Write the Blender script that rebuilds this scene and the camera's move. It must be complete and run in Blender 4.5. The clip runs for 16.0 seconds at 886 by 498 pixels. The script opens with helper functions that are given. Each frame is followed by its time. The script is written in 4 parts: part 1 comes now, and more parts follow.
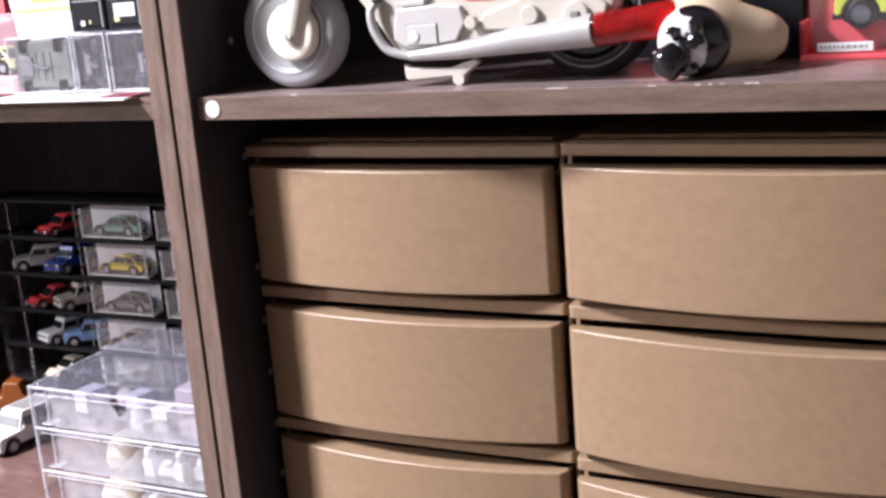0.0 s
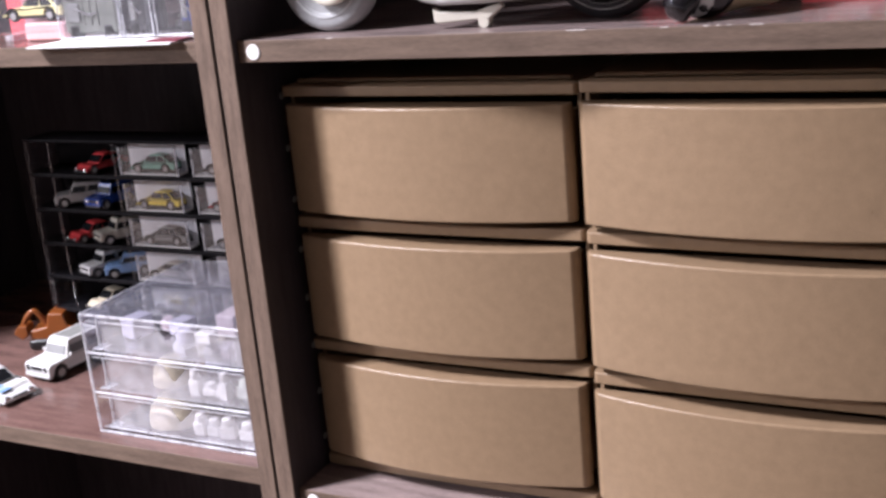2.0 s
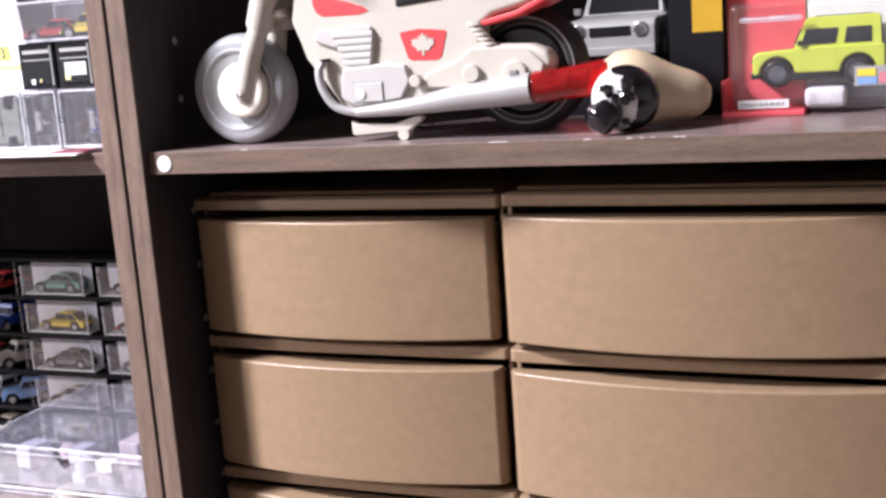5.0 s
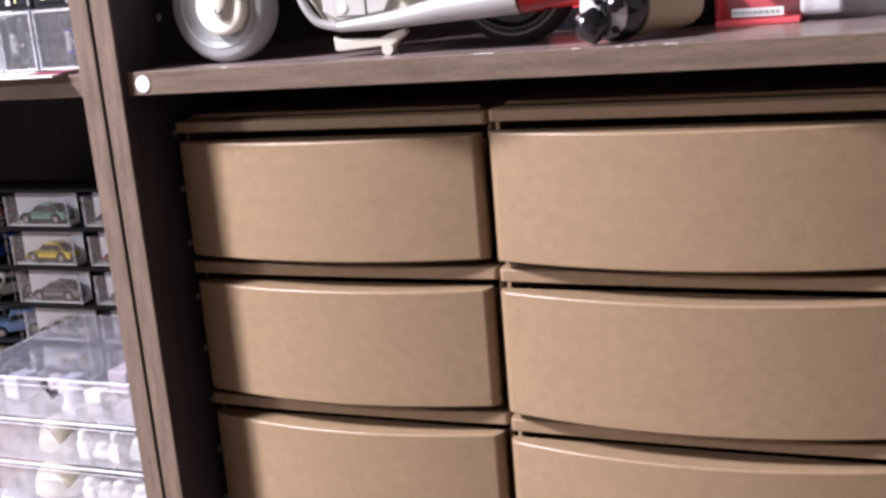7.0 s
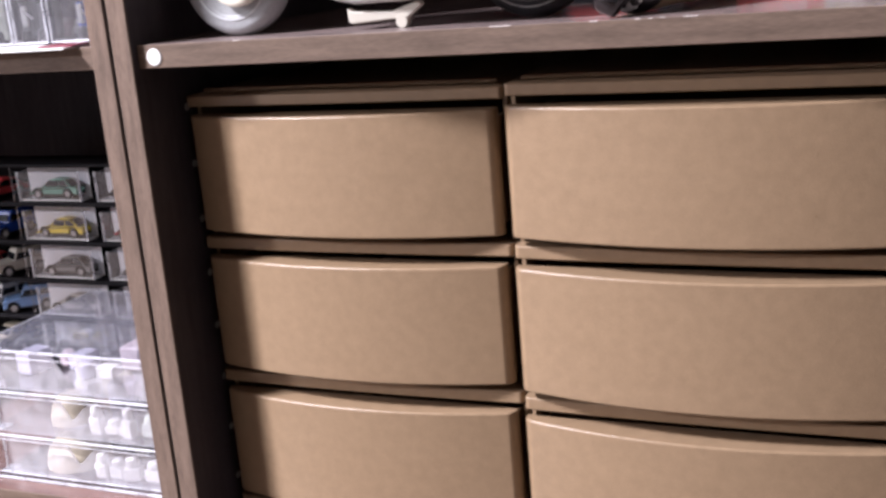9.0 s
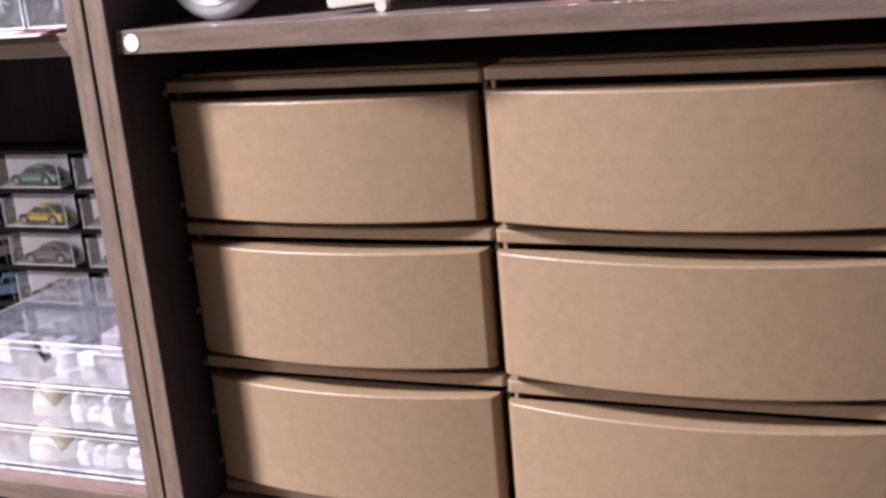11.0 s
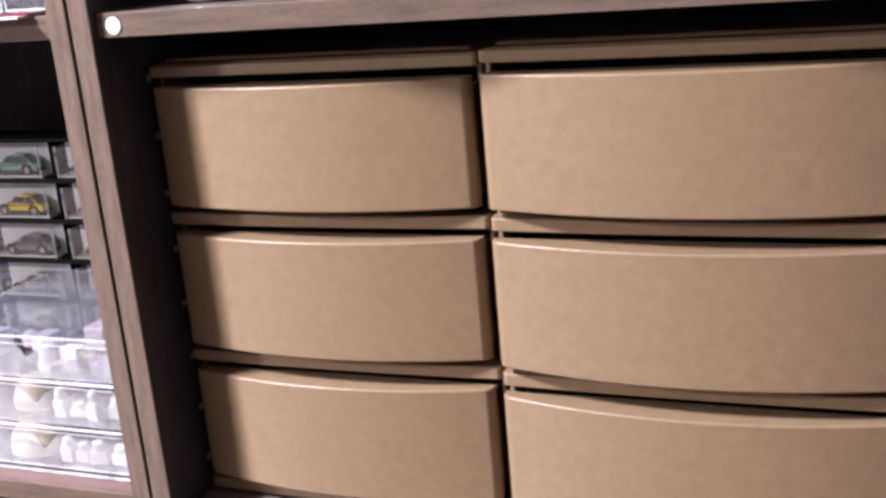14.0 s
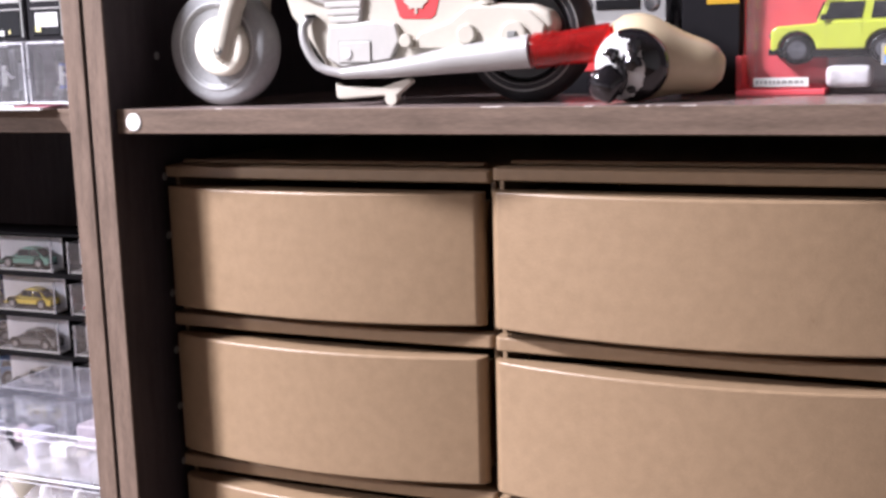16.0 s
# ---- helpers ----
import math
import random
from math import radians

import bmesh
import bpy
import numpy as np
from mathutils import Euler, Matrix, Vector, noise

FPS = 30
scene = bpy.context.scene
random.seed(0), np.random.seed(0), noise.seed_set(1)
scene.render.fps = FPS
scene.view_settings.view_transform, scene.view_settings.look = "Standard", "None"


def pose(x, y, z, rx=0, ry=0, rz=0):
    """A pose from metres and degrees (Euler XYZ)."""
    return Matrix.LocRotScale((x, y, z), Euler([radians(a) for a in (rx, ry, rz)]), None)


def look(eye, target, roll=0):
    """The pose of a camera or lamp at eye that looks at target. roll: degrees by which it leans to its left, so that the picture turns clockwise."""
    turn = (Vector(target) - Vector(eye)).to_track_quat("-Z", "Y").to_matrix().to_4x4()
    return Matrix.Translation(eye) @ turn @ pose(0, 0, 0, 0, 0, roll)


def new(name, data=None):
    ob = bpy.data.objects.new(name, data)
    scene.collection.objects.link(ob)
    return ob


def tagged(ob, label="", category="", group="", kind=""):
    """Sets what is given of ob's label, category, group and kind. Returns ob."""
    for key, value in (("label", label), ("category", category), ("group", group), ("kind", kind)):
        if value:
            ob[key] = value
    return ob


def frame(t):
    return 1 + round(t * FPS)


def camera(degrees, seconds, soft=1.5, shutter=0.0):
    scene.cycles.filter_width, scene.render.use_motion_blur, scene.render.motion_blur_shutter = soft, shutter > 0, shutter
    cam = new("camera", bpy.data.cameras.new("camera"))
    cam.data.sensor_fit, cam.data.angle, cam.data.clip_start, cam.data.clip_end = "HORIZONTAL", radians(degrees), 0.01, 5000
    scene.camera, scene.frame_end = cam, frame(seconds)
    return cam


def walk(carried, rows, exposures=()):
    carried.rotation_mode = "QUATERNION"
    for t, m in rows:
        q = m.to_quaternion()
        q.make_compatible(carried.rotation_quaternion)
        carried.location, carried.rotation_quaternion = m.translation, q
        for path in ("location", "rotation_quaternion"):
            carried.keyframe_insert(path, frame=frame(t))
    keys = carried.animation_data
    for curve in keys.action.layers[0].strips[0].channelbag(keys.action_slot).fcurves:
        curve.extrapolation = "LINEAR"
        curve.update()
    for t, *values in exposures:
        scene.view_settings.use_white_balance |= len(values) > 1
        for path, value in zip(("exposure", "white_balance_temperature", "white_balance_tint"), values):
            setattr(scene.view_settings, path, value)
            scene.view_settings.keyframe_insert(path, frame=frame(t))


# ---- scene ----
Z0 = 1.05  # height of the shelf tops above the room's floor
cam = camera(41.9, 16.0, soft=2.9)
# seconds, x, y, z above the shelf, yaw, pitch, roll
ROWS = [
    (0.0, 0.3845, -0.4813, 0.0578, 25.855, -13.884, 4.454),
    (0.5, 0.3972, -0.5088, 0.0513, 26.450, -11.992, 3.211),
    (1.0, 0.3944, -0.5182, 0.0542, 27.720, -12.238, 3.137),
    (1.5, 0.3980, -0.5222, 0.0588, 27.000, -15.709, 3.750),
    (2.0, 0.3955, -0.5276, 0.0668, 26.037, -16.942, 5.034),
    (2.5, 0.3935, -0.5303, 0.0702, 25.629, -14.914, 4.888),
    (3.0, 0.3937, -0.5229, 0.0641, 24.525, -12.974, 4.666),
    (3.5, 0.3918, -0.5182, 0.0611, 21.906, -11.506, 4.247),
    (4.0, 0.3867, -0.5168, 0.0558, 21.186, -11.069, 3.662),
    (4.2, 0.3861, -0.5148, 0.0555, 21.730, -10.984, 3.447),
    (6.5, 0.3847, -0.5040, 0.0465, 21.975, -11.383, 4.593),
    (7.0, 0.3858, -0.4985, 0.0415, 21.854, -13.868, 4.815),
    (7.5, 0.3873, -0.4944, 0.0418, 21.588, -15.523, 5.044),
    (8.0, 0.3875, -0.4997, 0.0444, 21.976, -15.054, 4.931),
    (8.5, 0.3852, -0.4988, 0.0417, 22.583, -14.437, 4.681),
    (9.0, 0.3830, -0.4919, 0.0386, 22.611, -14.873, 4.740),
    (9.2, 0.3832, -0.4909, 0.0391, 22.144, -15.296, 4.945),
    (11.5, 0.3832, -0.4919, 0.0396, 21.463, -15.866, 4.809),
    (12.0, 0.3784, -0.4917, 0.0360, 21.511, -15.777, 4.238),
    (12.5, 0.3773, -0.4825, 0.0335, 21.358, -16.019, 3.930),
    (13.0, 0.3725, -0.4827, 0.0347, 20.574, -16.437, 4.089),
    (13.5, 0.3730, -0.4789, 0.0347, 20.542, -16.532, 4.531),
    (14.0, 0.3734, -0.4778, 0.0345, 20.890, -16.352, 4.977),
    (14.5, 0.3754, -0.4792, 0.0349, 21.972, -16.319, 5.480),
    (15.0, 0.3795, -0.4785, 0.0327, 23.090, -15.389, 4.661),
    (15.5, 0.3779, -0.4778, 0.0338, 23.116, -12.596, 2.671),
    (16.0, 0.3762, -0.4704, 0.0243, 22.612, -9.697, 1.548),
]
EXPOSURES = [(0.0, 0.09), (0.5, 0.09), (1.0, 0.03), (2.0, -0.14), (2.5, -0.09), (3.5, 0.15), (4.0, 0.15), (7.0, 0.11), (9.0, 0.07), (12.5, 0.11), (14.5, 0.15), (15.5, 0.25), (16.0, 0.25)]
walk(cam, [(t, pose(x, y, Z0 + z, 90 + pitch, roll, yaw)) for t, x, y, z, yaw, pitch, roll in ROWS], EXPOSURES)

# ---- light: a large round ceiling lamp, in front of the shelves and to their left, and a second one farther left ----
LAMPS = (((-1.10, -0.92, 2.355), 0.36, 163.0), ((-3.5, -2.62, 2.355), 0.36, 312.0))
world = bpy.data.worlds.new("world")
scene.world = world
world.use_nodes = True
world.node_tree.nodes["Background"].inputs["Color"].default_value = (0.75, 0.85, 1.0, 1)
world.node_tree.nodes["Background"].inputs["Strength"].default_value = 0.05
for spot, across, power in LAMPS:
    bulb = bpy.data.lights.new("ceiling_lamp_light", "AREA")
    bulb.shape, bulb.size, bulb.energy, bulb.color = "DISK", across, power, (1.0, 0.98, 1.11)
    bulb_ob = new("ceiling_lamp_light", bulb)
    bulb_ob.matrix_world = look(spot, (spot[0], spot[1] + 0.0001, 0))


# ---- materials ----
def mat(name, colour, rough=0.5, metal=0.0, vary=0.12, scale=60.0, bump=0.0, bump_scale=400.0, coat=0.0, stretch=(1, 1, 1), spec=0.5):
    m = bpy.data.materials.new(name)
    m.use_nodes = True
    nt = m.node_tree
    b = nt.nodes["Principled BSDF"]
    b.inputs["Roughness"].default_value, b.inputs["Metallic"].default_value = rough, metal
    b.inputs["Coat Weight"].default_value, b.inputs["Specular IOR Level"].default_value = coat, spec
    tc = nt.nodes.new("ShaderNodeTexCoord")
    mp = nt.nodes.new("ShaderNodeMapping")
    mp.inputs["Scale"].default_value = stretch
    nt.links.new(tc.outputs["Object"], mp.inputs["Vector"])
    n1 = nt.nodes.new("ShaderNodeTexNoise")
    n1.inputs["Scale"].default_value, n1.inputs["Detail"].default_value = scale, 6.0
    n2 = nt.nodes.new("ShaderNodeTexNoise")
    n2.inputs["Scale"].default_value, n2.inputs["Detail"].default_value = scale * 9, 3.0
    for n in (n1, n2):
        nt.links.new(mp.outputs["Vector"], n.inputs["Vector"])
    mix = nt.nodes.new("ShaderNodeMath")
    mix.operation = "MULTIPLY_ADD"
    nt.links.new(n1.outputs["Fac"], mix.inputs[0])
    mix.inputs[1].default_value = 0.6
    half = nt.nodes.new("ShaderNodeMath")
    half.operation = "MULTIPLY"
    half.inputs[1].default_value = 0.4
    nt.links.new(n2.outputs["Fac"], half.inputs[0])
    nt.links.new(half.outputs[0], mix.inputs[2])
    ramp = nt.nodes.new("ShaderNodeMapRange")
    ramp.inputs["From Min"].default_value, ramp.inputs["From Max"].default_value = 0.3, 0.7
    ramp.inputs["To Min"].default_value, ramp.inputs["To Max"].default_value = 1 - vary, 1 + vary
    nt.links.new(mix.outputs[0], ramp.inputs["Value"])
    hsv = nt.nodes.new("ShaderNodeHueSaturation")
    hsv.inputs["Color"].default_value = (*colour, 1)
    nt.links.new(ramp.outputs["Result"], hsv.inputs["Value"])
    nt.links.new(hsv.outputs["Color"], b.inputs["Base Color"])
    rr = nt.nodes.new("ShaderNodeMapRange")
    rr.inputs["To Min"].default_value, rr.inputs["To Max"].default_value = max(0.02, rough - 0.08), min(1, rough + 0.08)
    nt.links.new(n1.outputs["Fac"], rr.inputs["Value"])
    nt.links.new(rr.outputs["Result"], b.inputs["Roughness"])
    if bump:
        n3 = nt.nodes.new("ShaderNodeTexNoise")
        n3.inputs["Scale"].default_value, n3.inputs["Detail"].default_value = bump_scale, 4.0
        nt.links.new(mp.outputs["Vector"], n3.inputs["Vector"])
        bp = nt.nodes.new("ShaderNodeBump")
        bp.inputs["Strength"].default_value, bp.inputs["Distance"].default_value = bump, 0.0006
        nt.links.new(n3.outputs["Fac"], bp.inputs["Height"])
        nt.links.new(bp.outputs["Normal"], b.inputs["Normal"])
    return m


def clear(name, tint=(0.985, 0.985, 1.0), haze=0.022, haze_colour=(0.8, 0.8, 0.88), rough=0.06):
    """Thin clear plastic: lets light straight through, glossy towards its edges, with a little milky scatter."""
    m = bpy.data.materials.new(name)
    m.use_nodes = True
    nt = m.node_tree
    nt.nodes.remove(nt.nodes["Principled BSDF"])
    out = nt.nodes["Material Output"]
    tr = nt.nodes.new("ShaderNodeBsdfTransparent")
    tr.inputs["Color"].default_value = (*tint, 1)
    df = nt.nodes.new("ShaderNodeBsdfDiffuse")
    df.inputs["Color"].default_value = (*haze_colour, 1)
    gl = nt.nodes.new("ShaderNodeBsdfGlossy")
    gl.inputs["Roughness"].default_value = rough
    tc = nt.nodes.new("ShaderNodeTexCoord")
    nz = nt.nodes.new("ShaderNodeTexNoise")
    nz.inputs["Scale"].default_value = 90.0
    nt.links.new(tc.outputs["Object"], nz.inputs["Vector"])
    hz = nt.nodes.new("ShaderNodeMath")
    hz.operation = "MULTIPLY"
    hz.inputs[1].default_value = haze * 2
    nt.links.new(nz.outputs["Fac"], hz.inputs[0])
    m1 = nt.nodes.new("ShaderNodeMixShader")
    nt.links.new(hz.outputs[0], m1.inputs["Fac"])
    nt.links.new(tr.outputs[0], m1.inputs[1])
    nt.links.new(df.outputs[0], m1.inputs[2])
    lw = nt.nodes.new("ShaderNodeLayerWeight")
    lw.inputs["Blend"].default_value = 0.25
    fr = nt.nodes.new("ShaderNodeMapRange")
    fr.inputs["To Min"].default_value, fr.inputs["To Max"].default_value = 0.04, 0.5
    nt.links.new(lw.outputs["Facing"], fr.inputs["Value"])
    m2 = nt.nodes.new("ShaderNodeMixShader")
    nt.links.new(fr.outputs[0], m2.inputs["Fac"])
    nt.links.new(m1.outputs[0], m2.inputs[1])
    nt.links.new(gl.outputs[0], m2.inputs[2])
    nt.links.new(m2.outputs[0], out.inputs["Surface"])
    return m


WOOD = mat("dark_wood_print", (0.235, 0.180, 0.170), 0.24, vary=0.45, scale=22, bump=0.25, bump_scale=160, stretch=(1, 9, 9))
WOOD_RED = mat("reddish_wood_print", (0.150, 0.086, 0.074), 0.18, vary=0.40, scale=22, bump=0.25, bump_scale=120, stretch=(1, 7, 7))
# Same wood as WOOD, darkened in colour for the shade on uprights and back
WOOD_UP_SHADED = mat("dark_wood_print_upright_shaded", (0.046, 0.037, 0.040), 0.55, vary=0.35, scale=22, bump=0.15, bump_scale=160, stretch=(9, 9, 1), spec=0.2)
EDGE = mat("wood_edge_tape", (0.140, 0.098, 0.074), 0.6, vary=0.38, scale=26, bump=0.2, bump_scale=200, stretch=(1, 8, 8), spec=0.2)
EDGE_UP = mat("wood_edge_tape_upright", (0.160, 0.112, 0.086), 0.6, vary=0.38, scale=26, bump=0.2, bump_scale=200, stretch=(8, 8, 1), spec=0.2)
TAN = mat("tan_plastic", (0.276, 0.187, 0.114), 0.32, vary=0.11, scale=170, bump=0.2, bump_scale=900, spec=0.40)
CREAM = mat("cream_plastic", (0.51, 0.475, 0.405), 0.4, vary=0.05, scale=40)
WHITE = mat("white_plastic", (0.60, 0.59, 0.58), 0.4, vary=0.05, scale=40)
EGG = mat("pale_yellow_plastic", (0.60, 0.485, 0.325), 0.35, vary=0.05, scale=40)
PALE_GLASS = mat("pale_window", (0.20, 0.20, 0.20), 0.2, vary=0.1)
SILVER = mat("silver_plastic", (0.40, 0.39, 0.38), 0.35, metal=0.2, vary=0.06, scale=50)
GREY_RUBBER = mat("grey_rubber", (0.285, 0.288, 0.292), 0.5, vary=0.18, scale=60)
# Highlight on the tyre's raised ring, painted as paler rubber
RUBBER_HIGHLIGHT = mat("rubber_highlight", (0.46, 0.465, 0.47), 0.5, vary=0.25, scale=90)
# Rear tyre's dark rubber, darkened further for the shade under the muffler
DARK_RUBBER_SHADED = mat("dark_rubber_shaded", (0.012, 0.011, 0.013), 0.65, vary=0.2, scale=60)
BLACK = mat("black_plastic", (0.012, 0.011, 0.012), 0.3, vary=0.2, scale=50)
GLOSS_BLACK = mat("glossy_black_paint", (0.008, 0.007, 0.009), 0.1, vary=0.2, scale=50, coat=0.6)
MATT_BLACK = mat("matt_black_plastic", (0.009, 0.008, 0.010), 0.65, vary=0.2, scale=50, spec=0.15)
RED = mat("red_print", (0.62, 0.05, 0.055), 0.45, vary=0.1, scale=50)
PINK_RED = mat("red_card", (0.74, 0.095, 0.115), 0.45, vary=0.1, scale=50)
LIME = mat("lime_paint", (0.58, 0.66, 0.075), 0.22, vary=0.05, scale=50, coat=0.5)
AMBER = mat("amber_print", (0.58, 0.34, 0.02), 0.5, vary=0.08, scale=50)
YELLOW = mat("yellow_paint", (0.78, 0.60, 0.07), 0.3, vary=0.08, scale=50)
BLUE = mat("blue_paint", (0.02, 0.06, 0.30), 0.25, vary=0.1, scale=50, coat=0.4)
PALE_BLUE = mat("pale_blue_paint", (0.22, 0.36, 0.62), 0.35, vary=0.1, scale=50)
ORANGE = mat("orange_paint", (0.20, 0.055, 0.010), 0.4, vary=0.15, scale=60)
GREY = mat("grey_plastic", (0.22, 0.22, 0.21), 0.45, vary=0.15, scale=70)
CARD = mat("white_card", (0.80, 0.78, 0.76), 0.6, vary=0.04, scale=30)
PINK_CARD = mat("pink_card", (0.55, 0.20, 0.23), 0.55, vary=0.12, scale=30)
GLASS_DARK = mat("dark_window", (0.012, 0.013, 0.015), 0.12, vary=0.1, scale=50)
CHROME = mat("chrome", (0.62, 0.62, 0.64), 0.18, metal=0.9, vary=0.05, scale=50)
PAINT = mat("wall_paint", (0.46, 0.445, 0.435), 0.8, vary=0.04, scale=3, bump=0.1, bump_scale=80)
FLOORING = mat("floor_boards", (0.10, 0.066, 0.046), 0.45, vary=0.2, scale=6, stretch=(1, 8, 1))
CLEAR = clear("clear_plastic")
CLEAR_MILKY = clear("clear_plastic_milky", haze=0.17, haze_colour=(0.92, 0.91, 0.96), rough=0.12)
# Lilac scatter stands for the glare on the clear drawer box
CLEAR_BOX_GLARE = clear("clear_plastic_box_glare", haze=0.06, haze_colour=(0.80, 0.79, 0.92), rough=0.1)
MILK = clear("milky_plastic", haze=0.75, haze_colour=(0.92, 0.90, 0.90), rough=0.2)
CLEAR_HAZY = clear("clear_plastic_hazy", haze=0.035, haze_colour=(0.9, 0.88, 0.9), rough=0.14)
# White scatter painted in for the bright glints on clear plastic edges
CLEAR_GLINT = clear("clear_plastic_glint", haze=0.34, haze_colour=(0.92, 0.92, 0.96), rough=0.15)
CLEAR_RED = clear("clear_red_plastic", (0.80, 0.06, 0.05), 0.26, (0.75, 0.030, 0.030), 0.12)
LAMP_GLOW = bpy.data.materials.new("lamp_diffuser")
LAMP_GLOW.use_nodes = True
LAMP_GLOW.node_tree.nodes["Principled BSDF"].inputs["Emission Color"].default_value = (1.0, 0.95, 0.9, 1)
LAMP_GLOW.node_tree.nodes["Principled BSDF"].inputs["Emission Strength"].default_value = 6.0


# ---- mesh helpers ----
def box(x0, x1, y0, y1, z0, z1, bevel=0.0, seg=2):
    bm = bmesh.new()
    bmesh.ops.create_cube(bm, size=1)
    for v in bm.verts:
        v.co = Vector(((x0 + x1) / 2 + v.co.x * (x1 - x0), (y0 + y1) / 2 + v.co.y * (y1 - y0), (z0 + z1) / 2 + v.co.z * (z1 - z0)))
    if bevel:
        bmesh.ops.bevel(bm, geom=list(bm.edges), offset=bevel, segments=seg, profile=0.5, affect="EDGES")
    return bm


def move(bm, m):
    bmesh.ops.transform(bm, matrix=m, verts=list(bm.verts))
    return bm


def join(*bms):
    out = bmesh.new()
    for b in bms:
        me = bpy.data.meshes.new("tmp")
        b.to_mesh(me)
        b.free()
        out.from_mesh(me)
        bpy.data.meshes.remove(me)
    return out


def prism(outline, y0, y1, bevel=0.0, seg=2):
    """A side outline of (x, z) points, given thickness along y."""
    bm = bmesh.new()
    a = [bm.verts.new((x, y0, z)) for x, z in outline]
    b = [bm.verts.new((x, y1, z)) for x, z in outline]
    n = len(a)
    bm.faces.new(a)
    bm.faces.new(list(reversed(b)))
    for i in range(n):
        bm.faces.new((a[i], b[i], b[(i + 1) % n], a[(i + 1) % n]))
    bmesh.ops.recalc_face_normals(bm, faces=list(bm.faces))
    if bevel:
        bmesh.ops.bevel(bm, geom=[e for e in bm.edges if e.calc_face_angle(0) > 0.5], offset=bevel, segments=seg, profile=0.5, affect="EDGES", clamp_overlap=True)
    return bm


def lathe(profile, at=(0, 0, 0), axis="y", seg=36):
    """A closed (radius, height) profile turned round an axis."""
    bm = bmesh.new()
    rings = []
    for r, h in profile:
        ring = []
        for i in range(seg):
            a = 2 * math.pi * i / seg
            c, s = r * math.cos(a), r * math.sin(a)
            co = {"y": (c, h, s), "z": (c, s, h), "x": (h, c, s)}[axis]
            ring.append(bm.verts.new((at[0] + co[0], at[1] + co[1], at[2] + co[2])))
        rings.append(ring)
    for p, q in zip(rings, rings[1:]):
        for i in range(seg):
            bm.faces.new((p[i], p[(i + 1) % seg], q[(i + 1) % seg], q[i]))
    bm.faces.new(rings[0])
    bm.faces.new(rings[-1])
    bmesh.ops.recalc_face_normals(bm, faces=list(bm.faces))
    return bm


def tube(points, r, seg=10):
    bm = bmesh.new()
    pts = [Vector(p) for p in points]
    rs = r if isinstance(r, (list, tuple)) else [r] * len(pts)
    rings = []
    for i, p in enumerate(pts):
        d = (pts[min(i + 1, len(pts) - 1)] - pts[max(i - 1, 0)]).normalized()
        u = d.cross(Vector((0, 1, 0.01))).normalized()
        w = d.cross(u)
        rings.append([bm.verts.new(p + rs[i] * (math.cos(2 * math.pi * k / seg) * u + math.sin(2 * math.pi * k / seg) * w)) for k in range(seg)])
    for a, b in zip(rings, rings[1:]):
        for k in range(seg):
            bm.faces.new((a[k], a[(k + 1) % seg], b[(k + 1) % seg], b[k]))
    bm.faces.new(rings[0])
    bm.faces.new(rings[-1])
    bmesh.ops.recalc_face_normals(bm, faces=list(bm.faces))
    return bm


def curve_points(points, n=8):
    """A smooth line through points."""
    pts = [Vector(p) for p in points]
    out = []
    for i in range(len(pts) - 1):
        p0, p1, p2, p3 = pts[max(i - 1, 0)], pts[i], pts[i + 1], pts[min(i + 2, len(pts) - 1)]
        for k in range(n):
            t = k / n
            out.append(0.5 * ((2 * p1) + (p2 - p0) * t + (2 * p0 - 5 * p1 + 4 * p2 - p3) * t * t + (3 * p1 - p0 - 3 * p2 + p3) * t ** 3))
    return out + [pts[-1]]


def lump(at, size, seed, rough=0.25):
    bm = bmesh.new()
    bmesh.ops.create_icosphere(bm, subdivisions=3, radius=1)
    for v in bm.verts:
        k = 1 + rough * noise.noise(v.co * 1.7 + Vector((seed * 3.1, seed, 0)))
        v.co = Vector((at[0] + v.co.x * size[0] * k, at[1] + v.co.y * size[1] * k, at[2] + v.co.z * size[2] * k))
    return bm


def thing(name, at=(0, 0, 0), turn=0.0, label="", category="", group="", kind="", tilt=(0, 0)):
    ob = new(name)
    ob.matrix_world = pose(at[0], at[1], Z0 + at[2], tilt[0], tilt[1], turn)
    return tagged(ob, label, category, group, kind)


def flat_normals(me):
    """Weight the normals by face area, so that large flat faces stay flat beside their rounded edges."""
    around = [[] for v in me.vertices]
    for p in me.polygons:
        for v in p.vertices:
            around[v].append((p.normal.copy(), p.area ** 2))
    normals = []
    for p in me.polygons:
        for v in p.vertices:
            total = Vector()
            for n, a in around[v]:
                if n.dot(p.normal) > 0.64:
                    total += n * a
            normals.append(total.normalized() if total.length > 0 else p.normal.copy())
    me.normals_split_custom_set(normals)


def part(name, bm, material, parent=None, label="", smooth=True):
    me = bpy.data.meshes.new(name)
    bm.to_mesh(me)
    bm.free()
    me.materials.append(material)
    if smooth:
        me.shade_smooth()
        me.set_sharp_from_angle(angle=radians(35))
        if len(me.polygons) < 500:
            flat_normals(me)
    ob = new(name, me)
    if parent is not None:
        ob.parent = parent
    if label:
        ob["label"] = label
    return ob


def single(name, bm, material, at=(0, 0, 0), label="", category="", kind="", group="", turn=0.0, smooth=True):
    ob = part(name, bm, material, smooth=smooth)
    ob.matrix_world = pose(at[0], at[1], Z0 + at[2], 0, 0, turn)
    return tagged(ob, label, category, group, kind)


# ---- the room: out of view, its size and wall tone set for bounced light ----
def structure(name, bm, material, label):
    ob = part(name, bm, material, smooth=False)
    return tagged(ob, label, name.split("_")[0], kind="structure")


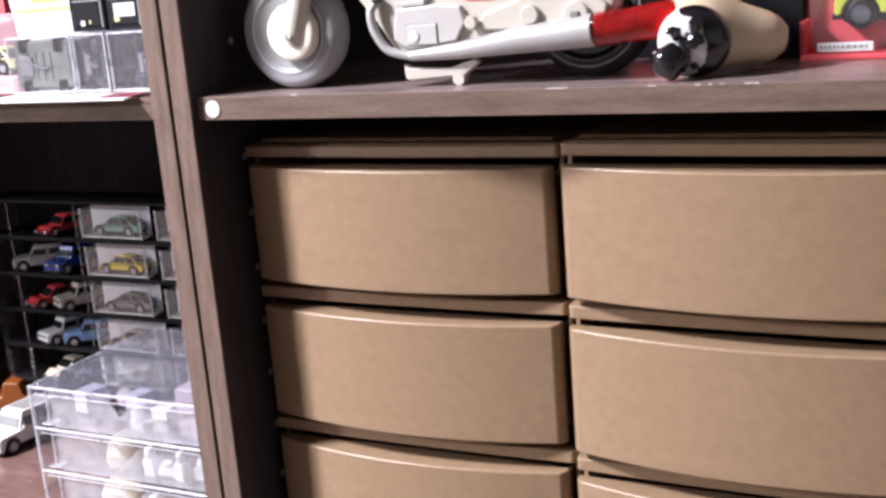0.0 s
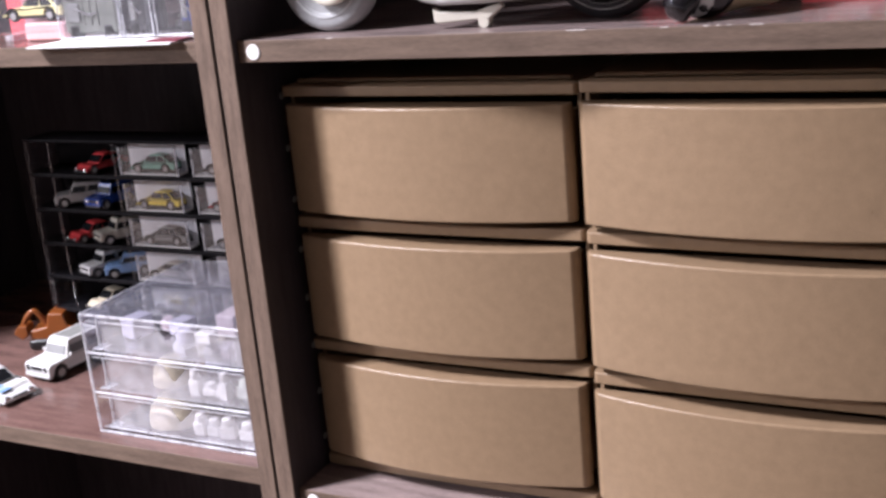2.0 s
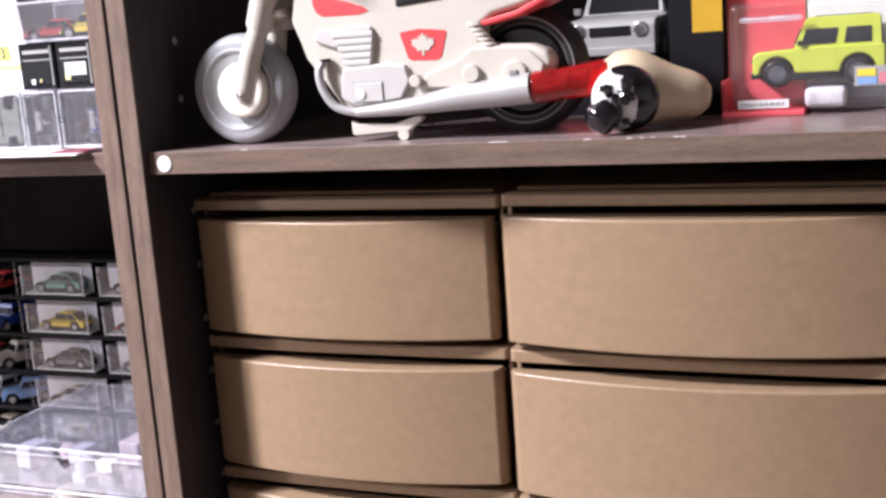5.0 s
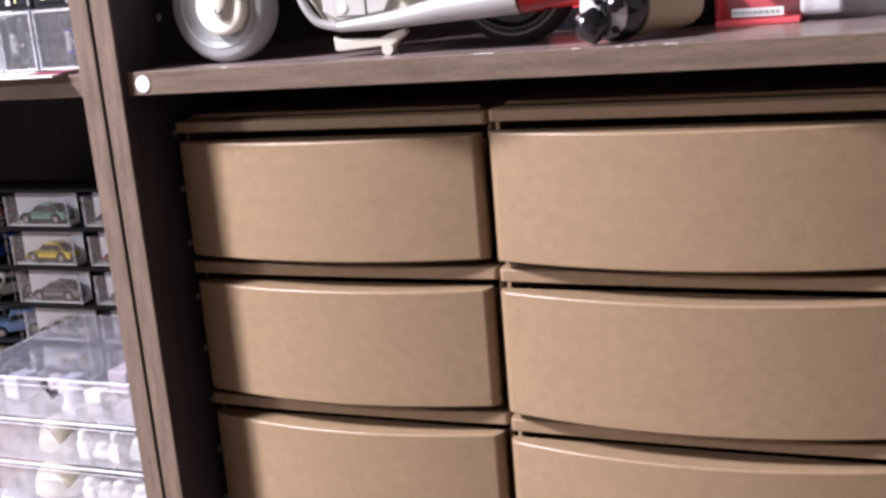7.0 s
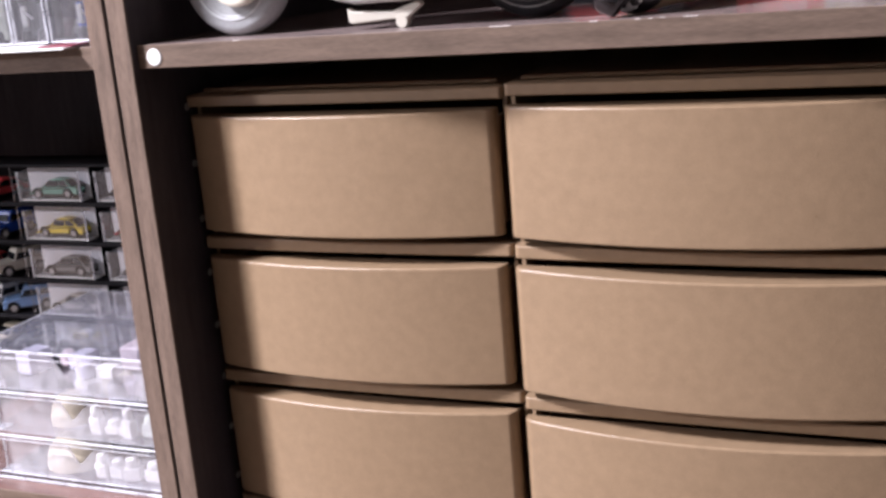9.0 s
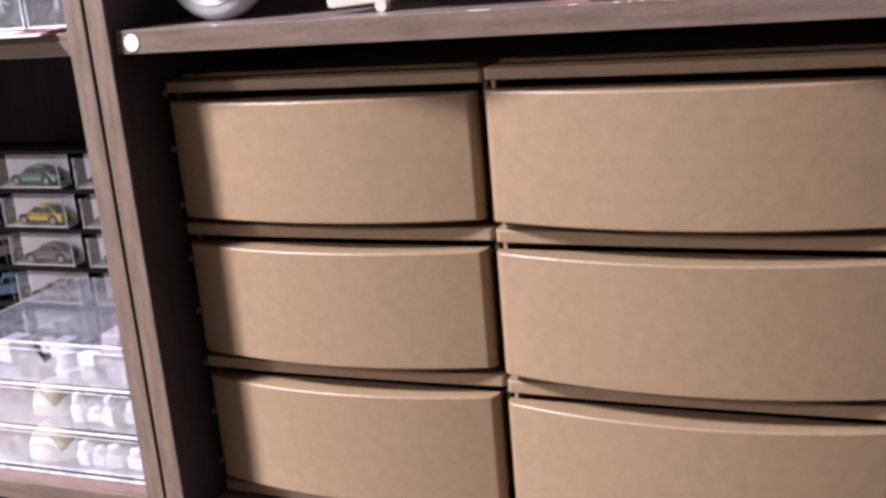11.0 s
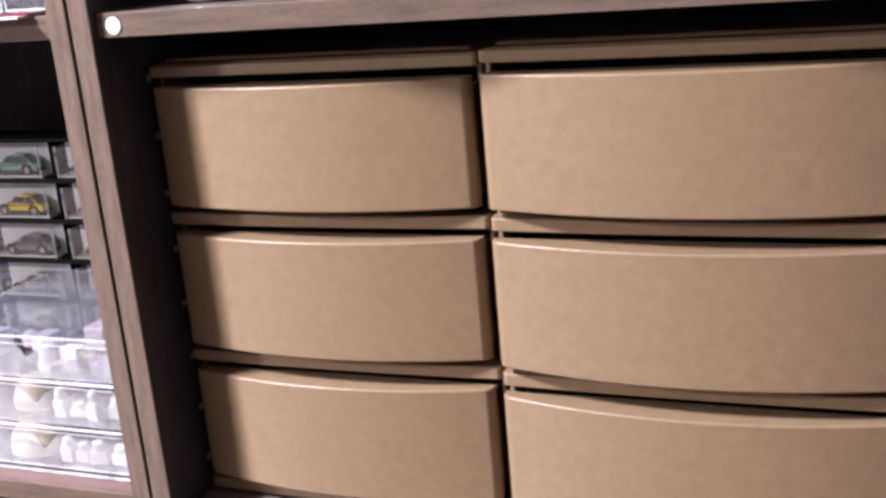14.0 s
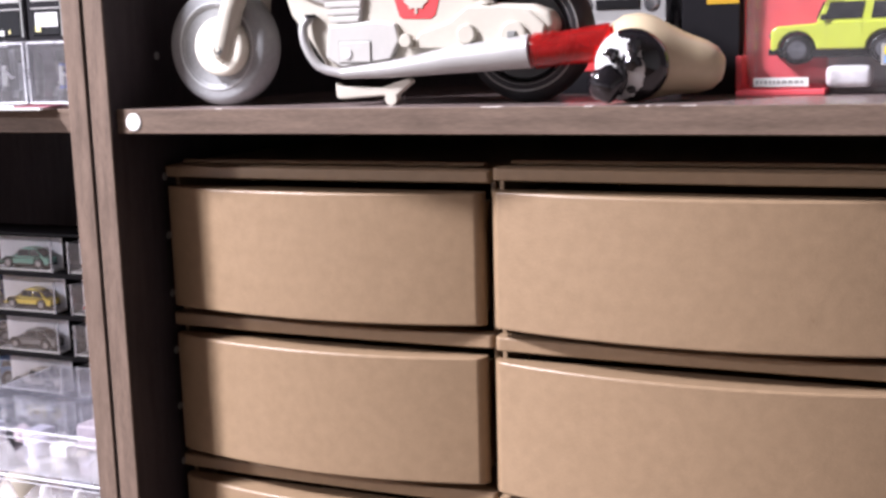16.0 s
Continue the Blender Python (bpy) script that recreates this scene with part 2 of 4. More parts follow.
X_W, X_E, Y_S = -5.8, 3.0, -5.2
structure("floor", box(X_W - 0.1, X_E + 0.1, Y_S - 0.1, 0.5, -0.1, 0.0), FLOORING, "dark brown board floor of the room")
structure("ceiling", box(X_W - 0.1, X_E + 0.1, Y_S - 0.1, 0.5, 2.42, 2.52), PAINT, "plain pale grey ceiling over the whole room")
structure("wall_north", box(X_W - 0.1, X_E + 0.1, 0.4, 0.5, 0.0, 2.42), PAINT, "plain pale grey wall behind the bookcases")
structure("wall_south", box(X_W - 0.1, X_E + 0.1, Y_S - 0.1, Y_S, 0.0, 2.42), PAINT, "plain pale grey wall facing the bookcases")
structure("wall_west", box(X_W - 0.1, X_W, Y_S, 0.4, 0.0, 2.42), PAINT, "plain pale grey side wall of the room")
structure("wall_east", box(X_E, X_E + 0.1, Y_S, 0.4, 0.0, 2.42), PAINT, "plain pale grey side wall of the room")
for spot, across, power in LAMPS:
    lamp = new("ceiling_lamp")
    lamp.matrix_world = pose(spot[0], spot[1], 2.42)
    tagged(lamp, "round white ceiling lamp, switched on", "ceiling lamp", "ceiling lamps")
    part("base", lathe([(across * 0.52, 0.0), (across * 0.52, -0.02), (across * 0.5, -0.026)], axis="z"), WHITE, lamp)
    part("diffuser", lathe([(across * 0.48, -0.0262), (across * 0.49, -0.04), (across * 0.46, -0.054), (across * 0.3, -0.060)], axis="z"), LAMP_GLOW, lamp)

# ---- the bookcases ----
T = 0.0122
DEPTH = 0.29


def bookcase(x_left, inner, shelves, label, caps, holes_left, wood):
    """Two uprights, a back and shelves; x_left is the outer left side, inner the clear width."""
    case = thing("bookcase", (x_left, 0, 0), label=label, category="bookcase", group="bookcases side by side")
    low, high = -Z0, 0.95
    for x in (0.0, T + inner):
        xa, xb = (x + 0.0005, x + T) if x == 0 else (x, x + T - 0.0005)
        side = part("side_panel", box(xa, xb, 0.0006, DEPTH, low, high, 0.0003, 1), WOOD_UP_SHADED, case)
        part("edge_band", box(xa + 0.0001, xb - 0.0001, -0.0004, 0.0009, low, high, 0.0004, 2), EDGE_UP, side, "lighter brown front edge of the panel")
    part("back_panel", box(T, T + inner, DEPTH - 0.004, DEPTH - 0.0005, low, high), WOOD_UP_SHADED, case)
    for z in shelves:
        sh = part("shelf", box(T + 0.0003, T + inner - 0.0003, 0.0053, DEPTH - 0.004, z - T, z, 0.0003, 1), wood, case)
        part("edge_band", box(T + 0.0004, T + inner - 0.0004, 0.0044, 0.0058, z - T + 0.0001, z - 0.0001, 0.0004, 2), EDGE, sh, "lighter brown front edge of the shelf")
    for x, z in caps:
        part("screw_cap", lathe([(0.0044, 0.0047), (0.0044, 0.0039), (0.0036, 0.0035)], (x, 0, z), "y", 24), CARD, case, "round white sticker on the shelf edge")
    for z in holes_left:
        for y in (0.0407, 0.235):
            part("peg_hole", lathe([(0.0022, T + 0.0004), (0.0018, T + 0.0006), (0.0012, T - 0.0008)], (0, y, z), "x", 12), SILVER, case, "small grey shelf-peg socket")
    return case


HOLES = [-0.0376 - 0.0318 * k for k in range(-4, 8) if k != -1]
toy_case = bookcase(-T, 0.3865, (0.0, -0.2800, 0.62, -0.64, -1.0), "dark brown wood-print bookcase holding drawer chests and toys", [(T + 0.0107, -0.0064), (T + 0.0107, -0.2864)], HOLES, WOOD)
CHIP = mat("bare_chipboard", (0.46, 0.40, 0.37), 0.7, vary=0.3, scale=300)
random.seed(8)
for x, length in ((0.061, 0.004), (0.2005, 0.0105), (0.2440, 0.0040), (0.2635, 0.0030), (0.2690, 0.0016), (0.2740, 0.0024), (0.2860, 0.0065)):
    rim = [(x - length * 0.5 + length * k / 7, 0.00448 + random.uniform(0.0001, 0.0008) * (1 if k in range(1, 7) else 0.1)) for k in range(8)]
    chip = bmesh.new()
    near = [chip.verts.new((a, 0.00425, -0.0001 - random.uniform(0, 0.0004) * (1 if 0 < a - x + length * 0.49 < length * 0.98 else 0.1))) for a, b in rim]
    crest = [chip.verts.new((a, 0.00445, 0.00008)) for a, b in rim]
    far = [chip.verts.new((a, b, 0.00012)) for a, b in rim]
    for p, q in ((near, crest), (crest, far)):
        for k in range(7):
            chip.faces.new((p[k], p[k + 1], q[k + 1], q[k]))
    bmesh.ops.recalc_face_normals(chip, faces=list(chip.faces))
    part("worn_chip", move(chip, pose(T, 0, 0)), CHIP, toy_case, "pale chip where the edge tape has worn off")
bookcase(-3 * T - 0.47 - 0.0010, 0.47, (0.0005, -0.2698, 0.62, -0.62, -1.0), "dark brown wood-print bookcase holding small toy cars and clear boxes", [], [], WOOD_RED)


# ---- the drawer chests ----
def bow_front(x0, x1, y_end, bow, z0, z1, back, radius=0.0022, n=24, corner=0.004):
    """A slab whose front bulges forward, with rounded top, bottom and end edges."""
    bm = bmesh.new()
    prof = [(back, z1)]
    for k in range(5):
        a = math.pi / 2 * k / 4
        prof.append((radius - radius * math.sin(a), z1 - radius + radius * math.cos(a)))
    for k in range(5):
        a = math.pi / 2 * k / 4
        prof.append((radius - radius * math.cos(a), z0 + radius - radius * math.sin(a)))
    prof.append((back, z0))
    cols = []
    w = x1 - x0
    ends = [corner * q for q in (0, 0.06, 0.2, 0.45, 0.75, 1.0)]
    steps = ends + [corner + (w - 2 * corner) * i / n for i in range(1, n)] + [w - e for e in reversed(ends)]
    for step in steps:
        x = x0 + step
        s = step / w
        u = 2 * s - 1
        y = y_end - bow * (1 - u * u)
        d = min(x - x0, x1 - x)
        if d < corner:
            y += corner - math.sqrt(max(corner ** 2 - (corner - d) ** 2, 0))
        cols.append([bm.verts.new((x, y_end + back if j in (0, len(prof) - 1) else y + dy, z)) for j, (dy, z) in enumerate(prof)])
    for a, b in zip(cols, cols[1:]):
        for j in range(len(prof)):
            k = (j + 1) % len(prof)
            bm.faces.new((a[j], a[k], b[k], b[j]))
    bm.faces.new(cols[0])
    bm.faces.new(list(reversed(cols[-1])))
    bmesh.ops.recalc_face_normals(bm, faces=list(bm.faces))
    return bm


def tray(x0, x1, y0, y1, z0, z1, wall=0.0016):
    """An open-topped moulded box."""
    bm = box(x0, x1, y0, y1, z0, z1)
    bmesh.ops.delete(bm, geom=[f for f in bm.faces if f.normal.z > 0.9 or f.calc_center_median().z > z1 - 1e-5], context="FACES_ONLY")
    bmesh.ops.solidify(bm, geom=list(bm.faces), thickness=wall)
    bmesh.ops.recalc_face_normals(bm, faces=list(bm.faces))
    return bm


def drawer_chest(x0, width, y0, bow, top, pitch, inset, label):
    """top: height of the first drawer's upper edge; y0: where the drawer fronts end at the sides."""
    c = thing("drawer_chest", (x0, y0, top), label=label, category="drawer chest", group="drawer chests side by side")
    bottom = -0.280 - top
    tall = pitch - 0.0156
    y_back = 0.225
    for a in (0.0006, width - 0.0031):
        part("side_wall", box(a, a + 0.0025, 0.012, y_back, bottom, 0.0085, 0.0006), TAN, c)
    part("top_panel", box(0.0015, width - 0.0015, 0.0065, y_back, 0.0088, 0.0108, 0.0008), TAN, c)
    part("top_lip", box(0.006, width - 0.006, 0.012, 0.016, 0.0108, 0.0132, 0.001), TAN, c)
    part("back_wall", box(0.0034, width - 0.0034, y_back - 0.0025, y_back, bottom, 0.009), TAN, c)
    for k in range(4):
        z = 0.0104 if k == 0 else 0.0108 - pitch * k
        low = z - (0.0060 if k == 0 else 0.0067)
        part("front_rail", bow_front(0.0, width, 0.0030, 0.0022, low, z, 0.0085, 0.0010, corner=0.0026), TAN, c)
        if k < 3:
            part("runner_floor", box(0.0036, width - 0.0036, 0.008, y_back - 0.003, z - 0.0058, z - 0.004), TAN, c)
    part("base_plate", box(0.0034, width - 0.0034, 0.012, y_back - 0.003, bottom, bottom + 0.0024), TAN, c)
    for k in range(3):
        z = -pitch * k
        d = part("drawer", bow_front(inset, width - 0.0040, 0.0, bow, z - tall, z, 0.0065, 0.0013, corner=0.0042), TAN, c)
        part("drawer_box", tray(0.006, width - 0.0075, 0.007, y_back - 0.01, z - tall + 0.003, z - 0.006), TAN, d)
    return c


drawer_chest(0.0022, 0.1848, 0.0345, 0.0125, -0.0419, 0.0800, 0.0024, "tan plastic chest of three bow-fronted drawers, all shut")
drawer_chest(0.1897, 0.1922, 0.0290, 0.0135, -0.0400, 0.0812, 0.0002, "tan plastic chest of three bow-fronted drawers, all shut")


# ---- toys ----
def wheel(parent, x, y, z, r, w, tyre, rim):
    """A tyre with its rim; y is the wheel's middle."""
    t = part("tyre", lathe([(r * 0.6, -w / 2), (r * 0.9, -w / 2), (r, -w * 0.3), (r, w * 0.3), (r * 0.9, w / 2), (r * 0.6, w / 2)], (x, y, z), "y", 20), tyre, parent)
    part("rim", lathe([(r * 0.62, -w * 0.52), (r * 0.5, -w * 0.46), (r * 0.16, -w * 0.54), (r * 0.16, w * 0.54), (r * 0.5, w * 0.46), (r * 0.62, w * 0.52)], (x, y, z), "y", 16), rim, t)


def toy_car(at, turn, size, paint, label, style="sports", rim=None, glass=None, lift=0.0, group="", tilt=(0, 0), trim=None):
    """A small die-cast car: its front points along -x; size is length, width, height."""
    L, Wd, Hh = size
    rim, glass, trim = rim or SILVER, glass or GLASS_DARK, trim or BLACK
    car = thing("toy_car", at, turn, label, "toy car", group, tilt=tilt)
    r = Hh * (0.20 if style == "suv" else 0.24)
    fx, rx = -L * 0.31, L * 0.30
    b0, belt = r * 0.75, Hh * (0.58 if style == "suv" else 0.55)

    def arch(cx):
        return [(cx + 1.25 * r * math.cos(a), r + 1.25 * r * math.sin(a)) for a in [math.pi - math.pi * k / 8 for k in range(9)] if r + 1.25 * r * math.sin(a) >= b0]

    hood = belt * (0.96 if style == "suv" else 0.8)
    out = [(-L / 2, b0 * 1.1), *arch(fx)[0:], *arch(rx), (L / 2, b0 * 1.1), (L / 2, belt * 0.96), (L * 0.47, belt)]
    if style == "suv":
        out += [(-L * 0.16, belt), (-L * 0.19, hood), (-L * 0.46, hood * 0.95), (-L / 2, hood * 0.84)]
        cab = [(-L * 0.18, belt - 0.0005), (L * 0.475, belt - 0.0005), (L * 0.465, Hh * 0.97), (L * 0.44, Hh), (-L * 0.06, Hh), (-L * 0.09, Hh * 0.97)]
    else:
        out += [(L * 0.30, belt * 1.03), (-L * 0.13, belt), (-L * 0.20, hood * 1.12), (-L * 0.34, hood * 1.0), (-L * 0.45, hood * 0.84), (-L / 2, hood * 0.62)]
        cab = [(-L * 0.19, belt - 0.0005), (L * 0.43, belt - 0.0005), (L * 0.25, Hh * 0.95), (L * 0.15, Hh), (L * 0.03, Hh), (-L * 0.03, Hh * 0.95)]
    part("body", prism(out, -Wd / 2, Wd / 2, Hh * 0.035), paint, car)
    cabin = prism(cab, -Wd * 0.46, Wd * 0.46, Hh * 0.02)
    for v in cabin.verts:
        k = (v.co.z - belt) / (Hh - belt)
        v.co.y *= 1 - 0.16 * max(k, 0)
    cb = part("cabin", cabin, paint, car)
    zl, zh = (belt + 0.06 * (Hh - belt), belt + 0.60 * (Hh - belt)) if style == "suv" else (belt + 0.12 * (Hh - belt), belt + 0.80 * (Hh - belt))

    def side_x(z, front):
        k = (z - belt) / (Hh - belt)
        a, b = (cab[0][0], cab[5][0]) if front else (cab[1][0], cab[2][0])
        return a + (b - a) * k

    cuts = (0.07, 0.47, 0.57, 0.88) if style == "suv" else (0.06, 0.52, 0.56, 0.9)
    for sgn in (-1, 1):
        for a, b in (cuts[:2], cuts[2:]):
            q = []
            for z, s in ((zl, a), (zl, b), (zh, b), (zh, a)):
                x = side_x(z, True) + (side_x(z, False) - side_x(z, True)) * s
                q.append((x, z))
            win = prism(q, -0.0005, 0.0005, 0.0002, 1)
            for v in win.verts:
                k = (v.co.z - belt) / (Hh - belt)
                v.co.y += sgn * Wd * 0.46 * (1 - 0.16 * k)
            part("side_window", win, glass, cb)
    for front in (True, False):
        q = bmesh.new()
        vs = []
        off = -0.0006 if front else 0.0006
        for z, sg in ((zl, -1), (zl, 1), (zh, 1), (zh, -1)):
            k = (z - belt) / (Hh - belt)
            vs.append((side_x(z, front), sg * Wd * 0.40 * (1 - 0.16 * k), z))
        f1 = [q.verts.new((x + off, y, z)) for x, y, z in vs]
        f2 = [q.verts.new((x - off, y, z)) for x, y, z in vs]
        q.faces.new(f1), q.faces.new(list(reversed(f2)))
        for i in range(4):
            q.faces.new((f1[i], f1[(i + 1) % 4], f2[(i + 1) % 4], f2[i]))
        bmesh.ops.recalc_face_normals(q, faces=list(q.faces))
        part("windscreen" if front else "rear_window", q, glass, cb)
    for x in (fx, rx):
        for sg in (-1, 1):
            wheel(car, x, sg * (Wd / 2 - Wd * 0.07), r, r, Wd * 0.16, BLACK, rim)
    part("chassis", box(-L * 0.44, L * 0.44, -Wd * 0.36, Wd * 0.36, b0 * 0.62, b0 * 1.3, 0.0005), BLACK, car)
    part("front_bumper", box(-L * 0.515, -L * 0.44, -Wd * 0.49, Wd * 0.49, b0 * 0.9, b0 * 1.5, 0.0006), trim, car)
    part("rear_bumper", box(L * 0.44, L * 0.51, -Wd * 0.48, Wd * 0.48, b0 * 0.9, b0 * 1.5, 0.0006), trim, car)
    zf = hood * (0.72 if style == "suv" else 0.62)
    part("grille", box(-L * 0.508, -L * 0.49, -Wd * 0.22, Wd * 0.22, zf - Hh * 0.05, zf + Hh * 0.05, 0.0003), BLACK, car)
    for sg in (-1, 1):
        part("headlight", lathe([(Wd * 0.085, -L * 0.48), (Wd * 0.085, -L * 0.503), (Wd * 0.05, -L * 0.512)], (0, sg * Wd * 0.34, zf), "x", 12), CHROME, car)
    if style == "suv":
        part("roof_panel", box(-L * 0.02, L * 0.40, -Wd * 0.30, Wd * 0.30, Hh - 0.0002, Hh + 0.0004, 0.0003, 1), trim if trim is not WHITE else GREY, cb)
        part("door_line", join(box(-L * 0.115, -L * 0.108, -Wd * 0.505, -Wd * 0.49, b0 * 1.7, belt), box(L * 0.13, L * 0.137, -Wd * 0.505, -Wd * 0.49, b0 * 1.7, belt)), paint, car)
        part("spare_wheel", lathe([(Hh * 0.2, L * 0.5), (Hh * 0.2, L * 0.535), (Hh * 0.1, L * 0.54)], (0, 0, belt * 0.85), "x", 16), BLACK, car)
        for sg in (-1, 1):
            part("mirror", box(-L * 0.15, -L * 0.11, sg * Wd * 0.54 - Wd * 0.04, sg * Wd * 0.54 + Wd * 0.04, belt * 1.02, belt * 1.16, 0.0004), trim, car)
    return car


# ---- toy motorcycle on the shelf ----
# Body cream lightened in colour, as if light reached the hub
HUB_LIT = mat("cream_plastic_lit", (0.74, 0.70, 0.60), 0.4, vary=0.05, scale=40)
ENGINE = mat("engine_plastic", (0.47, 0.455, 0.43), 0.45, vary=0.05, scale=40)


def ring_profile(r, w, inner):
    n = 10
    return [(inner, -w * 0.36)] + [(r - w * 0.5 + w * 0.5 * math.sin(math.pi * k / n), -w / 2 * math.cos(math.pi * k / n)) for k in range(n + 1)] + [(inner, w * 0.36)]


def motorcycle():
    m = thing("toy_motorcycle", (0.0070, 0.0380, 0), label="cream plastic toy motorcycle with grey wheels and red transparent tail", category="toy motorcycle")
    m.scale = (0.982, 0.982, 0.982)
    R = 0.0302
    flank = [(0.0138, 0.0074), (0.0192, 0.0078), (0.0200, 0.0086), (0.0208, 0.0088), (0.0216, 0.0086), (R - 0.0050, 0.0088), (R - 0.0026, 0.0080), (R - 0.0010, 0.0060), (R - 0.0002, 0.0034), (R, 0.0012)]
    front_tyre = [(r, -h) for r, h in flank] + [(r, h) for r, h in reversed(flank)]
    fw = part("front_wheel", lathe(front_tyre, (0.0400, -0.002, R), "y", 56), GREY_RUBBER, m, "thick grey rubber tyre")
    part("hub", lathe([(0.0146, 0.0084), (0.0146, -0.0092), (0.0138, -0.0106), (0.0114, -0.0112)], (0.0448, -0.0056, R - 0.0002), "y", 40), HUB_LIT, fw, "cream hub, its colour lightened as if lit")
    # Dark disc stands for the shaded hole at the fork's end
    part("axle", lathe([(0.0022, -0.0170), (0.0022, -0.0196), (0.0014, -0.0194)], (0.0470, -0.001, R - 0.0020), "y", 16), DARK_RUBBER_SHADED, fw)
    rw = part("rear_wheel", lathe(ring_profile(0.0318, 0.018, 0.021), (0.2005, 0.010, 0.0318), "y", 56), DARK_RUBBER_SHADED, m, "dark rubber tyre, darkened further for the shade on it")
    part("rim", lathe([(0.0215, -0.008), (0.0208, -0.0092), (0.0202, -0.0076), (0.0202, 0.0076), (0.0215, 0.008)], (0.2005, 0.010, 0.0318), "y", 40), BLACK, rw)
    def circle(x, y, z, r):
        return [(x + r * math.cos(2 * math.pi * k / 56), y, z + r * math.sin(2 * math.pi * k / 56)) for k in range(57)]

    part("tyre_ring", tube(circle(0.0400, -0.0106, R, 0.0216), 0.0007, 6), RUBBER_HIGHLIGHT, fw, "raised ring moulded on the tyre, its highlight painted pale")
    for r in (0.0232, 0.0262):
        part("rim_line", tube(circle(0.2005, 0.0015, 0.0318, r), 0.0005, 6), GREY, rw, "thin grey ring on the tyre wall")
    # fork: a leg on either side of the wheel, with thicker upper sleeves
    for y, top_y in ((-0.0146, -0.0120), (0.0120, 0.0050)):
        f = part("fork_leg", tube([(0.0450, y, R - 0.0066), (0.0456, y, R - 0.0056), (0.0470, y, R - 0.001), (0.0526, y, R + 0.017), (0.0605, top_y, 0.068)], [0.0032, 0.0055, 0.0062, 0.0058, 0.0054], 16), CREAM, m)
        part("fork_sleeve", tube([(0.0572, top_y, 0.0605), (0.0582, top_y, 0.0630), (0.0690, top_y, 0.096)], [0.0056, 0.0072, 0.0074], 14), CREAM, f)
    part("fork_bridge", box(0.061, 0.073, -0.0135, 0.0075, 0.066, 0.072, 0.002), CREAM, m)
    part("steering_head", tube([(0.064, 0.002, 0.062), (0.076, 0.002, 0.098)], 0.006, 12), CREAM, m)
    part("handlebar", tube(curve_points([(0.092, -0.034, 0.104), (0.078, -0.026, 0.105), (0.074, 0.002, 0.100), (0.078, 0.030, 0.105), (0.092, 0.038, 0.104)]), 0.0022), BLACK, m)
    # main body shell
    shell = [(0.0805, 0.0535), (0.0835, 0.0440), (0.0930, 0.0320), (0.1020, 0.0185), (0.1080, 0.0150), (0.1350, 0.0165), (0.1720, 0.0215), (0.2030, 0.0250),
             (0.2160, 0.0290), (0.2195, 0.0350), (0.2170, 0.0415), (0.2080, 0.0450), (0.1900, 0.0460), (0.1830, 0.0480), (0.1840, 0.0560), (0.1900, 0.0600), (0.2080, 0.0640),
             (0.2250, 0.0740), (0.2200, 0.0790), (0.1900, 0.0760), (0.1700, 0.0730), (0.1500, 0.0770), (0.1250, 0.0960), (0.0950, 0.0960), (0.0800, 0.0840), (0.0760, 0.0640)]
    part("body", prism(shell, -0.0105, 0.0145, 0.0032, 3), CREAM, m)
    part("seat", prism([(0.1375, 0.0672), (0.160, 0.0690), (0.180, 0.0722), (0.216, 0.0800), (0.214, 0.0870), (0.186, 0.0850), (0.160, 0.0830), (0.1385, 0.0790)], -0.0118, 0.0158, 0.002), BLACK, m, "black seat")
    part("rear_mudguard_trim", prism([(0.1830, 0.0575), (0.2020, 0.0615), (0.2260, 0.0720), (0.2300, 0.0780), (0.2330, 0.0760), (0.2270, 0.0690), (0.2030, 0.0585), (0.1850, 0.0548)], -0.0115, 0.0155, 0.001), RED, m, "red stripe along the mudguard")
    # tank flash
    part("tank_stripe", prism([(0.0905, 0.0720), (0.0925, 0.0675), (0.0960, 0.0655), (0.1170, 0.0652), (0.1230, 0.0668), (0.1200, 0.0690), (0.1100, 0.0725), (0.0960, 0.0760), (0.0905, 0.0760)], -0.0109, -0.0100, 0.0003, 1), RED, m, "red tank stripe")
    # shield with a leaf
    sh = part("shield_badge", prism([(0.1395, 0.0548), (0.1500, 0.0560), (0.1640, 0.0545), (0.1650, 0.0535), (0.1615, 0.0415), (0.1590, 0.0398), (0.1450, 0.0402), (0.1430, 0.0415), (0.1392, 0.0535)], -0.0109, -0.0098, 0.0003, 1), RED, m, "red shield badge with a cream leaf")
    half = [(0.0, 1.0), (0.17, 0.66), (0.36, 0.76), (0.30, 0.36), (0.55, 0.62), (0.62, 0.46), (0.90, 0.50), (0.80, 0.22), (0.92, 0.12), (0.48, -0.26), (0.54, -0.44), (0.08, -0.38), (0.09, -0.80)]
    leaf = [(0.1518 + 0.0070 * x, 0.0476 + 0.0064 * z) for x, z in half] + [(0.1518 - 0.0070 * x, 0.0476 + 0.0064 * z) for x, z in reversed(half[1:])]
    part("leaf", prism(leaf, -0.0114, -0.0106), CREAM, sh)
    # engine block in grey-white
    part("cylinder_head", prism([(0.0905, 0.0530), (0.0925, 0.0580), (0.0975, 0.0595), (0.1060, 0.0580), (0.1170, 0.0605), (0.1240, 0.0590), (0.1255, 0.0540), (0.1235, 0.0388), (0.1110, 0.0380), (0.1060, 0.0480), (0.0990, 0.0500)], -0.0130, -0.009, 0.0012), ENGINE, m, "white engine cylinder")
    for k in range(5):
        z = 0.0395 + 0.0036 * k
        part("cooling_fin", box(0.1070 - 0.0012 * k, 0.1228 + 0.0006 * k, -0.0136, -0.0125, z, z + 0.0026, 0.0005), ENGINE, m)
